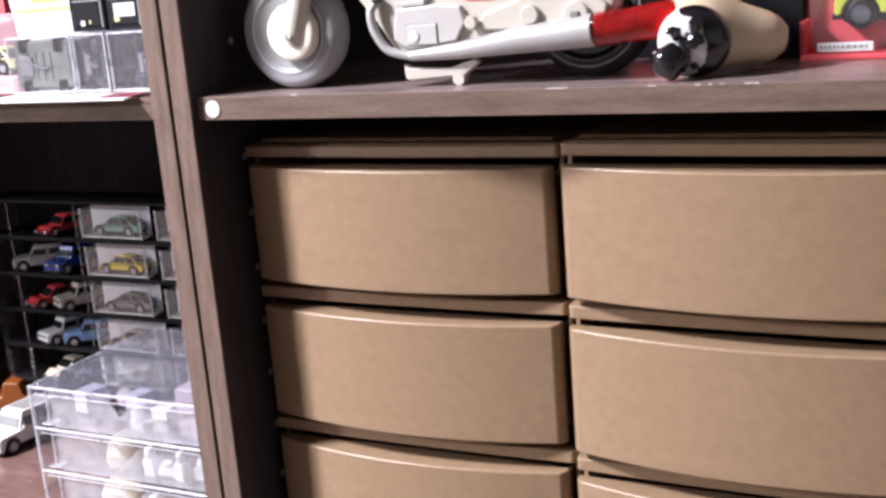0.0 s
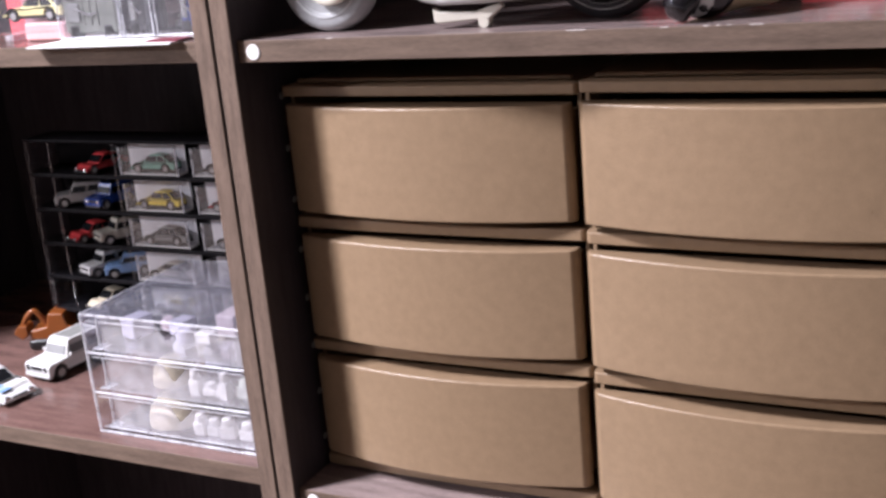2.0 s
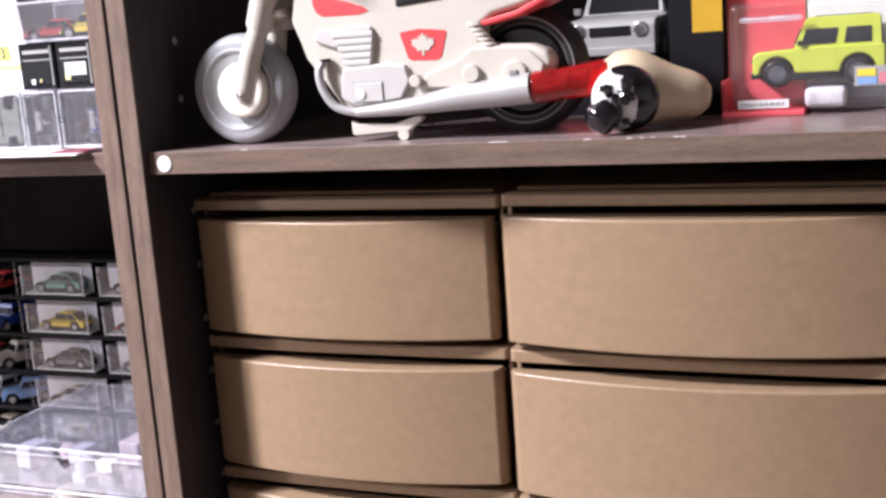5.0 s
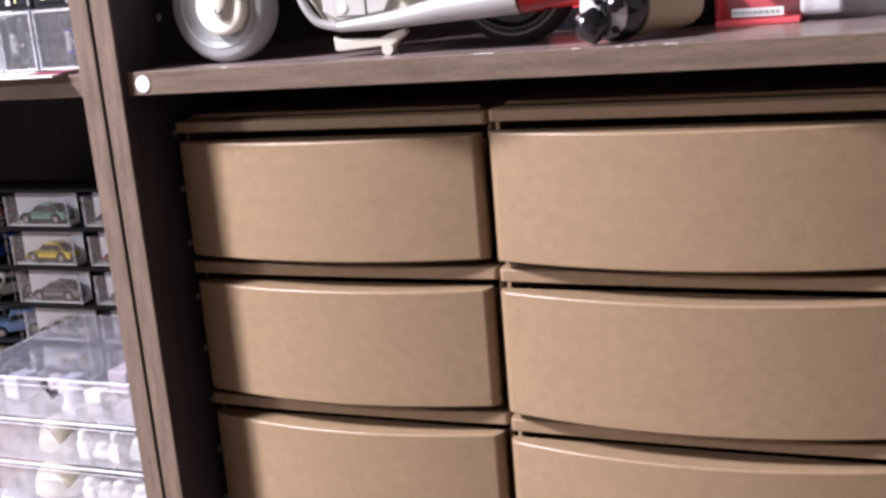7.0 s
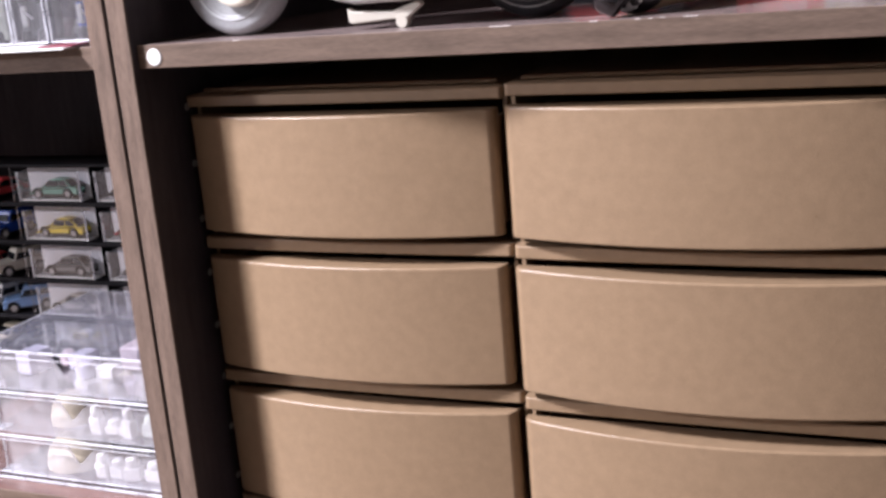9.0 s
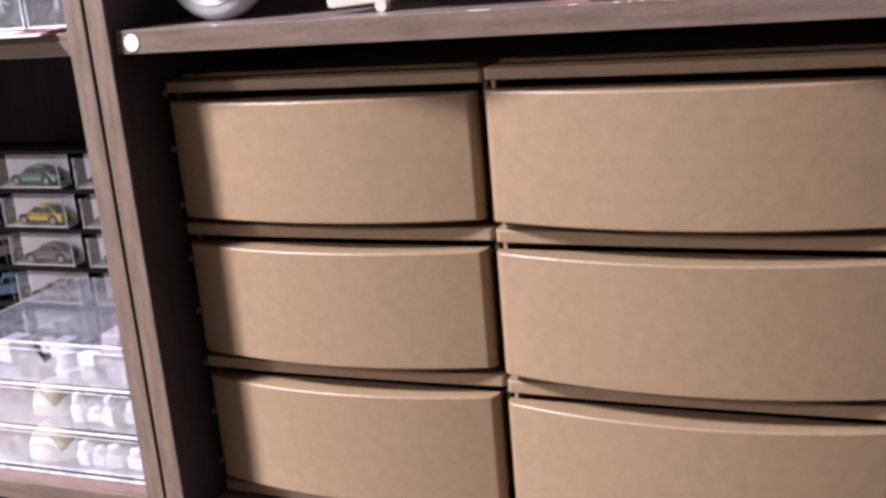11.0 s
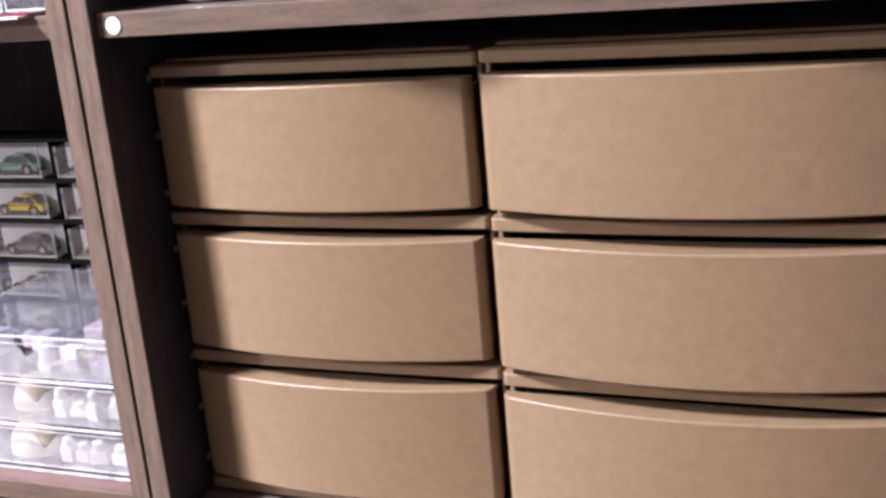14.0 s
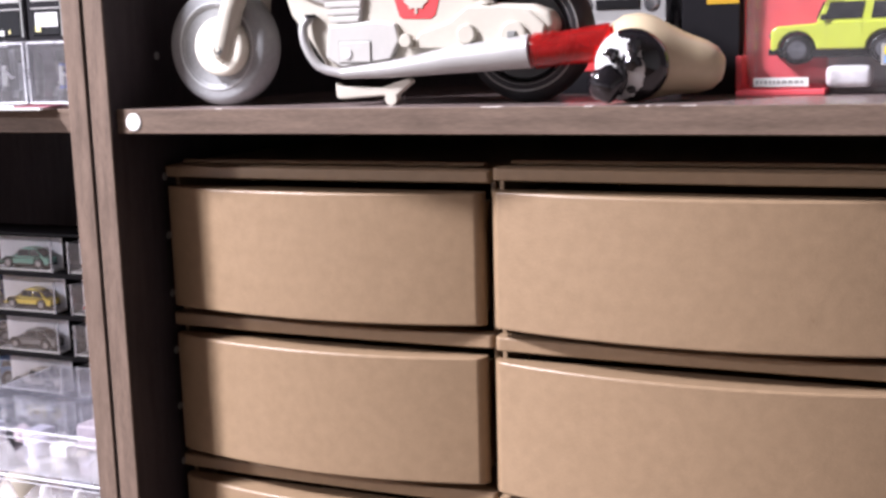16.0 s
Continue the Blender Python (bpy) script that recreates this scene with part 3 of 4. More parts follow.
    part("crankcase", prism([(0.1060, 0.0385), (0.1300, 0.0400), (0.1420, 0.0385), (0.1440, 0.0300), (0.1390, 0.0215), (0.1130, 0.0180), (0.1040, 0.0230)], -0.0138, -0.009, 0.0014), ENGINE, m, "white engine casing")
    part("cover_joint", box(0.1115, 0.1295, -0.01395, -0.0135, 0.0200, 0.0310, 0.0002, 1), GREY, m, "dark joint round the cover")
    part("casing_cover", box(0.1120, 0.1290, -0.0146, -0.0135, 0.0205, 0.0305, 0.0007), ENGINE, m)
    part("cover_bolt", lathe([(0.0026, -0.0140), (0.0026, -0.0152), (0.0018, -0.0154)], (0.1165, 0, 0.0248), "y", 16), WHITE, m)
    # swing arm details
    part("swing_arm", prism([(0.1480, 0.0260), (0.1540, 0.0340), (0.1700, 0.0390), (0.1780, 0.0450), (0.1960, 0.0450), (0.2080, 0.0420), (0.2160, 0.0350), (0.2140, 0.0280), (0.1850, 0.0250)], -0.0135, -0.0095, 0.0014), CREAM, m)
    for x, z, r in ((0.2010, 0.0312, 0.0062), (0.1785, 0.0322, 0.0046), (0.1480, 0.0300, 0.0034)):
        part("axle_boss", lathe([(r, -0.0130), (r, -0.0156), (r * 0.8, -0.0165)], (x, 0, z), "y", 24), CREAM, m)
    part("axle_end", box(0.1988, 0.2032, -0.0176, -0.0163, 0.0298, 0.0330, 0.0006), GREY, m)
    spring = [(0.1785 + 0.0095 * t + 0.0026 * math.cos(10 * math.pi * t), -0.0105 + 0.0026 * math.sin(10 * math.pi * t), 0.0575 - 0.0120 * t) for t in [k / 50 for k in range(51)]]
    part("shock_spring", tube(spring, 0.0011, 6), CREAM, m)
    # exhaust pipe
    pipe = curve_points([(0.0965, -0.0125, 0.0425), (0.0935, -0.0150, 0.0385), (0.0950, -0.0160, 0.0290), (0.1020, -0.0160, 0.0190), (0.1140, -0.0155, 0.0155)], 6)
    part("exhaust_pipe", tube(pipe, 0.0023, 10), SILVER, m, "silver exhaust pipe")
    part("muffler", tube([(0.1140, -0.0155, 0.0155), (0.1400, -0.0155, 0.0170), (0.1700, -0.0150, 0.0205), (0.2095, -0.0145, 0.0238)], [0.0026, 0.0040, 0.0062, 0.0078], 16), SILVER, m, "silver muffler")
    part("pipe_mouth", lathe([(0.0028, -0.0006), (0.0028, 0.001), (0.0015, 0.001)], (0.0968, -0.0135, 0.0430), "z", 12), BLACK, m)
    part("tail_tube", tube([(0.2098, -0.0130, 0.0238), (0.2110, -0.0130, 0.0239), (0.2200, -0.0110, 0.0246), (0.2215, -0.0108, 0.0247), (0.2440, -0.0060, 0.0268)], [0.0070, 0.0080, 0.0080, 0.0074, 0.0086], 18), CLEAR_RED, m, "red transparent tail tube")
    # foot stand
    st = part("stand", prism([(0.1085, 0.0115), (0.1090, 0.0040), (0.1110, 0.0030), (0.1350, 0.0045), (0.1380, 0.0005), (0.1405, 0.0005), (0.1420, 0.0050), (0.1500, 0.0110), (0.1480, 0.0130), (0.1330, 0.0085), (0.1120, 0.0095)], -0.0135, -0.0085, 0.001), CREAM, m, "cream foot stand")
    part("stand_foot", lathe([(0.0030, -0.0140), (0.0030, -0.0085), (0.0022, -0.0080)], (0.1385, 0, 0.0031), "y", 16), CREAM, st)
    return m


motorcycle()


# ---- cream bulb-shaped toy lying at the front of the shelf ----
def bulb_toy():
    b = thing("bulb_toy", (0.2475, 0.036, 0), 0, "cream pear-shaped plastic toy with glossy black and white end", "toy")
    body = [(0.0006, -0.0160), (0.0040, -0.0159), (0.0070, -0.0156), (0.0135, -0.0130), (0.0175, -0.0085), (0.0194, -0.0020), (0.0190, 0.0040), (0.0166, 0.0110), (0.0140, 0.0180), (0.0126, 0.0240), (0.0114, 0.0295), (0.0094, 0.0345), (0.0058, 0.0380), (0.0006, 0.0392)]
    tilt = pose(0.0088, 0.004, 0.0193, 0, 0, 0) @ pose(0, 0, 0, 0, 9, 24)
    part("body", move(lathe(body, (0, 0, 0), "x", 40), tilt), EGG, b, "cream plastic body")
    face = pose(0.0102, -0.0130, 0.0158, 8, 0, 8)
    F = 0.0158
    dome = lathe([(F * math.sin(a) + 0.0001, 0.0030 - 0.0095 * math.cos(a)) for a in [math.pi * 0.55 * k / 30 for k in range(31)]], (0, 0, 0), "y", 84)
    dark = dome.copy()
    for bm, keep in ((dome, False), (dark, True)):
        drop = []
        for f in bm.faces:
            c = f.calc_center_median() / F
            edge = 0.90 + 0.10 * noise.noise(Vector((c.x * 3, c.z * 3, 1.0)))
            painted = math.hypot(c.x + 0.50, c.z + 0.05) > edge and c.x > -0.35
            if painted != keep:
                drop.append(f)
        bmesh.ops.delete(bm, geom=drop, context="FACES")
    part("face", move(dome, face), WHITE, b, "white front of the toy")
    part("black_crescent", move(dark, face), GLOSS_BLACK, b, "glossy black painted crescent")
    for x, z, rx, rz in ((-0.50, 0.42, 0.20, 0.13), (-0.42, 0.32, 0.13, 0.15), (0.10, 0.55, 0.20, 0.30), (0.06, 0.18, 0.24, 0.24), (-0.22, -0.20, 0.16, 0.50), (0.02, -0.56, 0.13, 0.11)):
        y = 0.0030 - 0.0095 * math.sqrt(max(0.02, 1 - x * x - z * z))
        part("black_bump", move(lump((0, 0, 0), (F * rx, 0.0024, F * rz), x * 1000, 0.45), face @ pose(F * x, y - 0.0002, F * z)), GLOSS_BLACK, b)
    part("nose", lump((0.0010, -0.0200, 0.0090), (0.0078, 0.0070, 0.0082), 2.0, 0.2), GLOSS_BLACK, b, "glossy black ball nose")
    return b


bulb_toy()


# ---- lime car in its blister pack ----
def extruded_label(parent, text, size, at, material, name="lettering", turn=(90, 0, 0)):
    cu = bpy.data.curves.new(name, "FONT")
    cu.body, cu.size, cu.extrude, cu.align_x, cu.align_y = text, size, 0.0002, "CENTER", "CENTER"
    ob = new(name + "_text", cu)
    me = bpy.data.meshes.new_from_object(ob.evaluated_get(bpy.context.evaluated_depsgraph_get()))
    bpy.data.objects.remove(ob)
    me.materials.append(material)
    ob = new(name, me)
    ob.parent = parent
    ob.matrix_basis = pose(*at, *turn)
    return ob


def blister_pack():
    p = thing("blister_pack", (0.292, 0.083, 0), label="red and white blister pack with clear bubble, standing on shelf", category="toy package")
    part("backing_card", join(box(0.0, 0.092, 0.026, 0.0268, 0.0, 0.145, 0.0002, 1)), CARD, p, "white backing card")
    part("red_panel", box(0.0004, 0.0390, 0.0252, 0.0258, 0.0005, 0.144), PINK_RED, p, "red printed panel")
    part("red_foot", box(0.0006, 0.0405, -0.001, 0.0250, 0.0, 0.0030, 0.0008), PINK_RED, p)
    part("red_side", box(0.0004, 0.0032, 0.0, 0.025, 0.003, 0.0185, 0.0008), PINK_RED, p)
    strip = part("label_strip", box(0.0085, 0.0330, -0.0006, 0.0, 0.0042, 0.0083), CARD, p, "white label strip with small dark marks")
    random.seed(4)
    x = 0.0098
    while x < 0.031:
        w = random.uniform(0.0008, 0.0022)
        part("print_bar", box(x, x + w, -0.0009, -0.0005, 0.0056, 0.0070), SILVER, strip)
        x += w + 0.0008
    # bubble: an open-backed tray with rounded corners
    bub = box(0.0045, 0.0850, -0.0005, 0.0249, 0.0032, 0.0560, 0.0045, 4)
    bub.faces.ensure_lookup_table()
    bmesh.ops.delete(bub, geom=[f for f in bub.faces if f.calc_center_median().y > 0.0245], context="FACES")
    part("bubble", bub, CLEAR_HAZY, p, "hazy clear plastic bubble")
    for z in (0.0475,):
        part("bubble_rib", box(0.010, 0.040, -0.0009, 0.0004, z - 0.0014, z + 0.0014, 0.0012), CLEAR_GLINT, p)
    part("pedestal", box(0.040, 0.0600, 0.002, 0.024, 0.0032, 0.0132, 0.003, 3), MILK, p, "milky plastic pedestal")
    st = part("sticker", box(0.0635, 0.0850, -0.0012, -0.0006, 0.0130, 0.0225, 0.0002, 1), SILVER, p, "pale sticker with colour blocks")
    part("yellow_block", box(0.0648, 0.0730, -0.0016, -0.0012, 0.0178, 0.0212), YELLOW, st)
    part("blue_block", box(0.0648, 0.0735, -0.0016, -0.0012, 0.0140, 0.0174), PALE_BLUE, st)
    part("red_block", box(0.0745, 0.0800, -0.0016, -0.0012, 0.0142, 0.0195), PINK_CARD, st)
    return p


blister_pack()
DARK_RIM = mat("dark_grey_rim", (0.10, 0.10, 0.11), 0.4, vary=0.5, scale=400)
toy_car((0.3385, 0.0965, 0.0138), 0, (0.0620, 0.022, 0.0332), LIME, "lime green toy off-road car inside its blister pack", "suv", rim=DARK_RIM)

# ---- black boxes and the silver car behind ----
def carton(name, at, size, material, label, flaps=(), category="box", turn=0.0, tilt=(0, 0), bevel=0.0006):
    c = thing(name, at, turn, label, category, tilt=tilt)
    part("carton_body", box(0, size[0], 0, size[1], 0, size[2], bevel), material, c)
    for i, (nm, (x0, x1, z0, z1), m) in enumerate(flaps):
        part(nm, box(x0, x1, -0.0003 - 0.0002 * i, 0.0002, z0, z1), m, c)
    return c


carton("toy_box", (0.192, 0.128, 0), (0.066, 0.11, 0.026), MATT_BLACK, "black carton under the silver toy car", [("red_print", (0.004, 0.050, 0.012, 0.0255), RED)])
toy_car((0.2250, 0.182, 0.0260), 90, (0.105, 0.052, 0.050), SILVER, "silver toy off-road car with dark windscreen on a black carton", "suv", trim=SILVER)
carton("toy_box", (0.2640, 0.100, 0), (0.0275, 0.09, 0.105), MATT_BLACK, "black carton with a yellow panel", [("yellow_panel", (0.0120, 0.0272, 0.0430, 0.0750), AMBER)])

# ---- upper shelf of the neighbouring bookcase ----
S2 = 0.0005
def clear_case(at, size, label, turn=0.0, wall=0.0012, edge=0.0006, category="display case"):
    """A lidded box of clear plastic, white glints painted along its edges."""
    w, d, h = size
    c = thing("display_case", at, turn, label, category)
    for nm, b in (("front_wall", (0, w, 0, wall, 0, h)), ("back_wall", (0, w, d - wall, d, 0, h)), ("side_wall", (0, wall, wall, d - wall, 0, h)), ("side_wall", (w - wall, w, wall, d - wall, 0, h)),
                  ("lid", (-0.0004, w + 0.0004, -0.0004, d + 0.0004, h, h + wall))):
        part(nm, box(*b), CLEAR_MILKY if nm == "lid" else CLEAR, c, smooth=False)
    for x in (0, w):
        for y in (0, d):
            part("edge_strip", box(x - edge, x + edge, y - edge, y + edge, 0, h, 0.0003, 1), CLEAR_GLINT, c)
    for z in (edge, h):
        for y in (0, d):
            part("edge_strip", box(0, w, y - edge, y + edge, z - edge, z + edge, 0.0003, 1), CLEAR_GLINT, c)
    return c


def upturned_chassis(at, turn, size, material, label):
    """A die-cast car standing on its side in a case, its underside to the front."""
    L, Hh, d = size
    c = thing("toy_car", at, turn, label, "toy car")
    part("base_plate", box(-L / 2, L / 2, 0.0, d * 0.5, 0.0015, Hh, 0.0018), material, c)
    part("body_shell", box(-L * 0.48, L * 0.48, d * 0.5, d, 0.001, Hh - 0.001, 0.003, 3), GREY, c)
    for sx in (-0.32, 0.32):
        for z in (0.0028, Hh - 0.0028):
            t = part("tyre", lathe([(0.0030, -0.004), (0.0042, -0.003), (0.0042, 0.003), (0.0030, 0.004)], (L * sx, d * 0.12, z), "z", 18), BLACK, c)
    for sx in (-0.32, 0.32):
        part("axle", tube([(L * sx, d * 0.10, 0.004), (L * sx, d * 0.10, Hh - 0.004)], 0.0009, 8), CHROME, c)
    part("engine_plate", box(-L * 0.40, -L * 0.16, -0.0012, 0.0004, Hh * 0.30, Hh * 0.70, 0.0008), GREY, c)
    part("bumper", box(-L * 0.52, -L * 0.47, 0.001, d * 0.6, Hh * 0.08, Hh * 0.92, 0.001), CHROME, c)
    part("exhaust", tube([(-L * 0.30, -0.0006, Hh * 0.62), (L * 0.02, -0.0008, Hh * 0.45), (L * 0.16, -0.0008, Hh * 0.5)], 0.0008, 6), CHROME, c)
    for k in range(4):
        part("rib", box(-L * 0.24 + L * 0.13 * k, -L * 0.22 + L * 0.13 * k, -0.0007, 0.0002, Hh * 0.22, Hh * 0.78, 0.0002, 1), material, c)
    return c


CRIMSON = mat("dark_red_card", (0.16, 0.012, 0.03), 0.5, vary=0.1, scale=40)
single("card_sheet", box(-0.1500, -0.0400, -0.0045, 0.070, 0, 0.0009), CARD, (0, 0, S2), "white printed card lying on the shelf and over its edge", "card", turn=0)
single("red_card", box(-0.0620, -0.0385, 0.0010, 0.016, 0, 0.0008), CRIMSON, (0, 0, S2 + 0.0010), "dark red card sheet lying on the white card", "card")
B0 = S2 + 0.0019
clear_case((-0.1460, 0.022, B0), (0.0490, 0.034, 0.0320), "clear plastic case with a grey toy car inside")
upturned_chassis((-0.1225, 0.0245, B0 + 0.001), 0, (0.0425, 0.029, 0.016), mat("zinc_base", (0.20, 0.21, 0.18), 0.4, 0.2, 0.5, 120), "grey toy car standing on its side in a clear case")
clear_case((-0.0945, 0.022, B0), (0.0225, 0.034, 0.0320), "narrow clear plastic case with a black toy car")
upturned_chassis((-0.0832, 0.0255, B0 + 0.001), 0, (0.0180, 0.028, 0.016), mat("dark_zinc_base", (0.06, 0.06, 0.065), 0.4, 0.2, 0.5, 120), "dark grey toy car standing on end in a clear case")
clear_case((-0.0690, 0.022, B0), (0.0290, 0.034, 0.0320), "clear plastic case with a blue toy car")
upturned_chassis((-0.0490, 0.030, B0 + 0.001), 0, (0.0150, 0.027, 0.014), BLUE, "small blue toy car standing on end in a clear case")
toy_car((-0.0610, 0.046, B0), 90, (0.016, 0.010, 0.020), GREY, "small grey toy car in a clear case", "suv")
C1 = B0 + 0.0335
# Yellow car paint, paled for its bubble's haze; also a carton's print
PALE_YELLOW = mat("yellow_haze_and_print", (0.82, 0.74, 0.36), 0.3, vary=0.08, scale=50)
for x, m in ((-0.1010, WHITE), (-0.0740, WHITE)):
    carton("toy_box", (x, 0.030, C1), (0.0255, 0.036, 0.0265), MATT_BLACK, "small black box stacked on a clear case",
           [("silver_band", (0.003, 0.022, 0.0205, 0.0225), SILVER), ("silver_line", (0.003, 0.022, 0.0165, 0.0172), SILVER), ("side_band", (0.0228, 0.0240, 0.002, 0.0245), GREY), ("window", (0.003, 0.022, 0.003, 0.016), GLASS_DARK), ("print", (0.006, 0.021, 0.007, 0.0145) if x > -0.08 else (0.008, 0.011, 0.003, 0.006), m), ("yellow_print", (0.006, 0.0095, 0.0045, 0.0075) if x > -0.08 else (0.0145, 0.0155, 0.004, 0.006), PALE_YELLOW)])
clear_case((-0.1030, 0.028, C1 + 0.0270), (0.062, 0.040, 0.0220), "clear plastic case holding a red and a yellow car")
toy_car((-0.0830, 0.044, C1 + 0.0274), 20, (0.034, 0.016, 0.012), RED, "small red toy sports car in a clear case", "sports")
toy_car((-0.0575, 0.044, C1 + 0.0274), 8, (0.034, 0.016, 0.0145), YELLOW, "small yellow toy sports car in a clear case", "sports")
# white card with a hang hole, yellow label and number
PALE_LABEL = mat("pale_yellow_label", (0.78, 0.72, 0.16), 0.6)
PALE_PRINT = mat("pale_pink_print", (0.50, 0.25, 0.28), 0.55, vary=0.2, scale=60)
wc = thing("hang_card", (-0.1680, 0.058, C1 - 0.0335 + 0.0005), label="white hanging card with yellow label behind the clear cases", category="card", tilt=(8, 0))
part("card_body", box(0.0, 0.0560, 0.0, 0.0008, 0.0, 0.088, 0.0002, 1), CARD, wc)
part("hang_hole", lathe([(0.0032, -0.0006), (0.0032, 0.0), (0.0028, 0.0)], (0.0062, 0, 0.0575), "y", 20), BLACK, wc, "black hang hole")
lb = part("yellow_label", box(0.0180, 0.0420, -0.0004, 0.0, 0.0515, 0.0600), PALE_LABEL, wc, "yellow label")
part("yellow_line", box(0.0040, 0.0480, -0.0004, 0.0, 0.0455, 0.0485), mat("pale_yellow_print", (0.72, 0.62, 0.25), 0.6), wc)
extruded_label(lb, "13", 0.0100, (0.0345, -0.0006, 0.0560), GREY)
# yellow car in a blister, in front of a pink card
bp = thing("blister_pack", (-0.2130, 0.031, S2), label="clear and pink blister pack with a yellow toy car", category="toy package", tilt=(0, 0))
part("backing_card", box(0.002, 0.066, 0.026, 0.0268, 0.0, 0.048, 0.0002, 1), PALE_PRINT, bp, "pale pink printed card")
part("bubble", box(0.0, 0.0640, 0.0, 0.0255, 0.0040, 0.0460, 0.004, 3), CLEAR, bp)
part("bubble_edge", join(box(0.0, 0.064, -0.0004, 0.001, 0.0440, 0.0460, 0.0005), box(0.0, 0.0015, -0.0004, 0.001, 0.006, 0.0450, 0.0005)), CLEAR_GLINT, bp)
part("foot", box(0.026, 0.062, 0.001, 0.024, 0.0, 0.0120, 0.002), mat("pink_tray", (0.75, 0.42, 0.42), 0.5), bp)
part("foot_left", box(0.004, 0.012, 0.004, 0.022, 0.0, 0.0042, 0.001), CLEAR_GLINT, bp)
toy_car((-0.1790, 0.043, S2 + 0.0125), 0, (0.052, 0.020, 0.0165), PALE_YELLOW, "yellow toy sports car in a blister pack", "sports")
carton("toy_box", (-0.2470, 0.078, S2), (0.046, 0.030, 0.092), PINK_RED, "red carton with a white label", [("white_panel", (0.020, 0.046, 0.002, 0.046), CARD), ("label", (0.014, 0.042, 0.056, 0.071), CARD), ("label_line", (0.018, 0.037, 0.060, 0.0615), GREY), ("label_line", (0.018, 0.033, 0.0650, 0.0663), GREY)])
for x, h in ((-0.345, 0.085), (-0.300, 0.070)):
    carton("toy_box", (x, 0.090, S2), (0.040, 0.05, h), MATT_BLACK, "black carton standing at the back of the shelf", [("silver_band", (0.004, 0.032, h - 0.018, h - 0.014), SILVER)])

# ---- lower shelf of the neighbouring bookcase ----
S3 = -0.2698
toy_car((-0.2850, 0.1060, S3), 84, (0.060, 0.029, 0.0275), WHITE, "white toy off-road car on the shelf", "suv", trim=WHITE, glass=PALE_GLASS)
sil = toy_car((-0.3075, 0.0470, S3), 172, (0.070, 0.031, 0.020), WHITE, "white toy sports car with a blue stripe", "sports", trim=WHITE)
part("stripe", box(-0.028, -0.010, 0.001, 0.010, 0.0098, 0.0106, 0.0002, 1), PALE_BLUE, sil, "blue bonnet stripe")
orange = thing("toy_digger", (-0.335, 0.146, S3), 24, "orange toy digger standing in the shade", "toy digger")
part("body", prism([(-0.018, 0.006), (0.020, 0.006), (0.022, 0.018), (0.016, 0.020), (0.013, 0.031), (0.000, 0.032), (-0.003, 0.020), (-0.018, 0.017)], -0.012, 0.012, 0.002), ORANGE, orange)
part("arm", tube(curve_points([(-0.004, -0.004, 0.018), (-0.012, -0.006, 0.033), (-0.020, -0.007, 0.028), (-0.024, -0.007, 0.020)], 4), 0.0024, 8), ORANGE, orange)
part("bucket", prism([(-0.031, 0.016), (-0.026, 0.023), (-0.019, 0.022), (-0.018, 0.014), (-0.024, 0.010)], -0.014, 0.002, 0.0012), ORANGE, orange)
for y in (-0.011, 0.011):
    part("track", box(-0.020, 0.022, y - 0.004, y + 0.004, 0.0, 0.010, 0.004, 3), BLACK, orange)


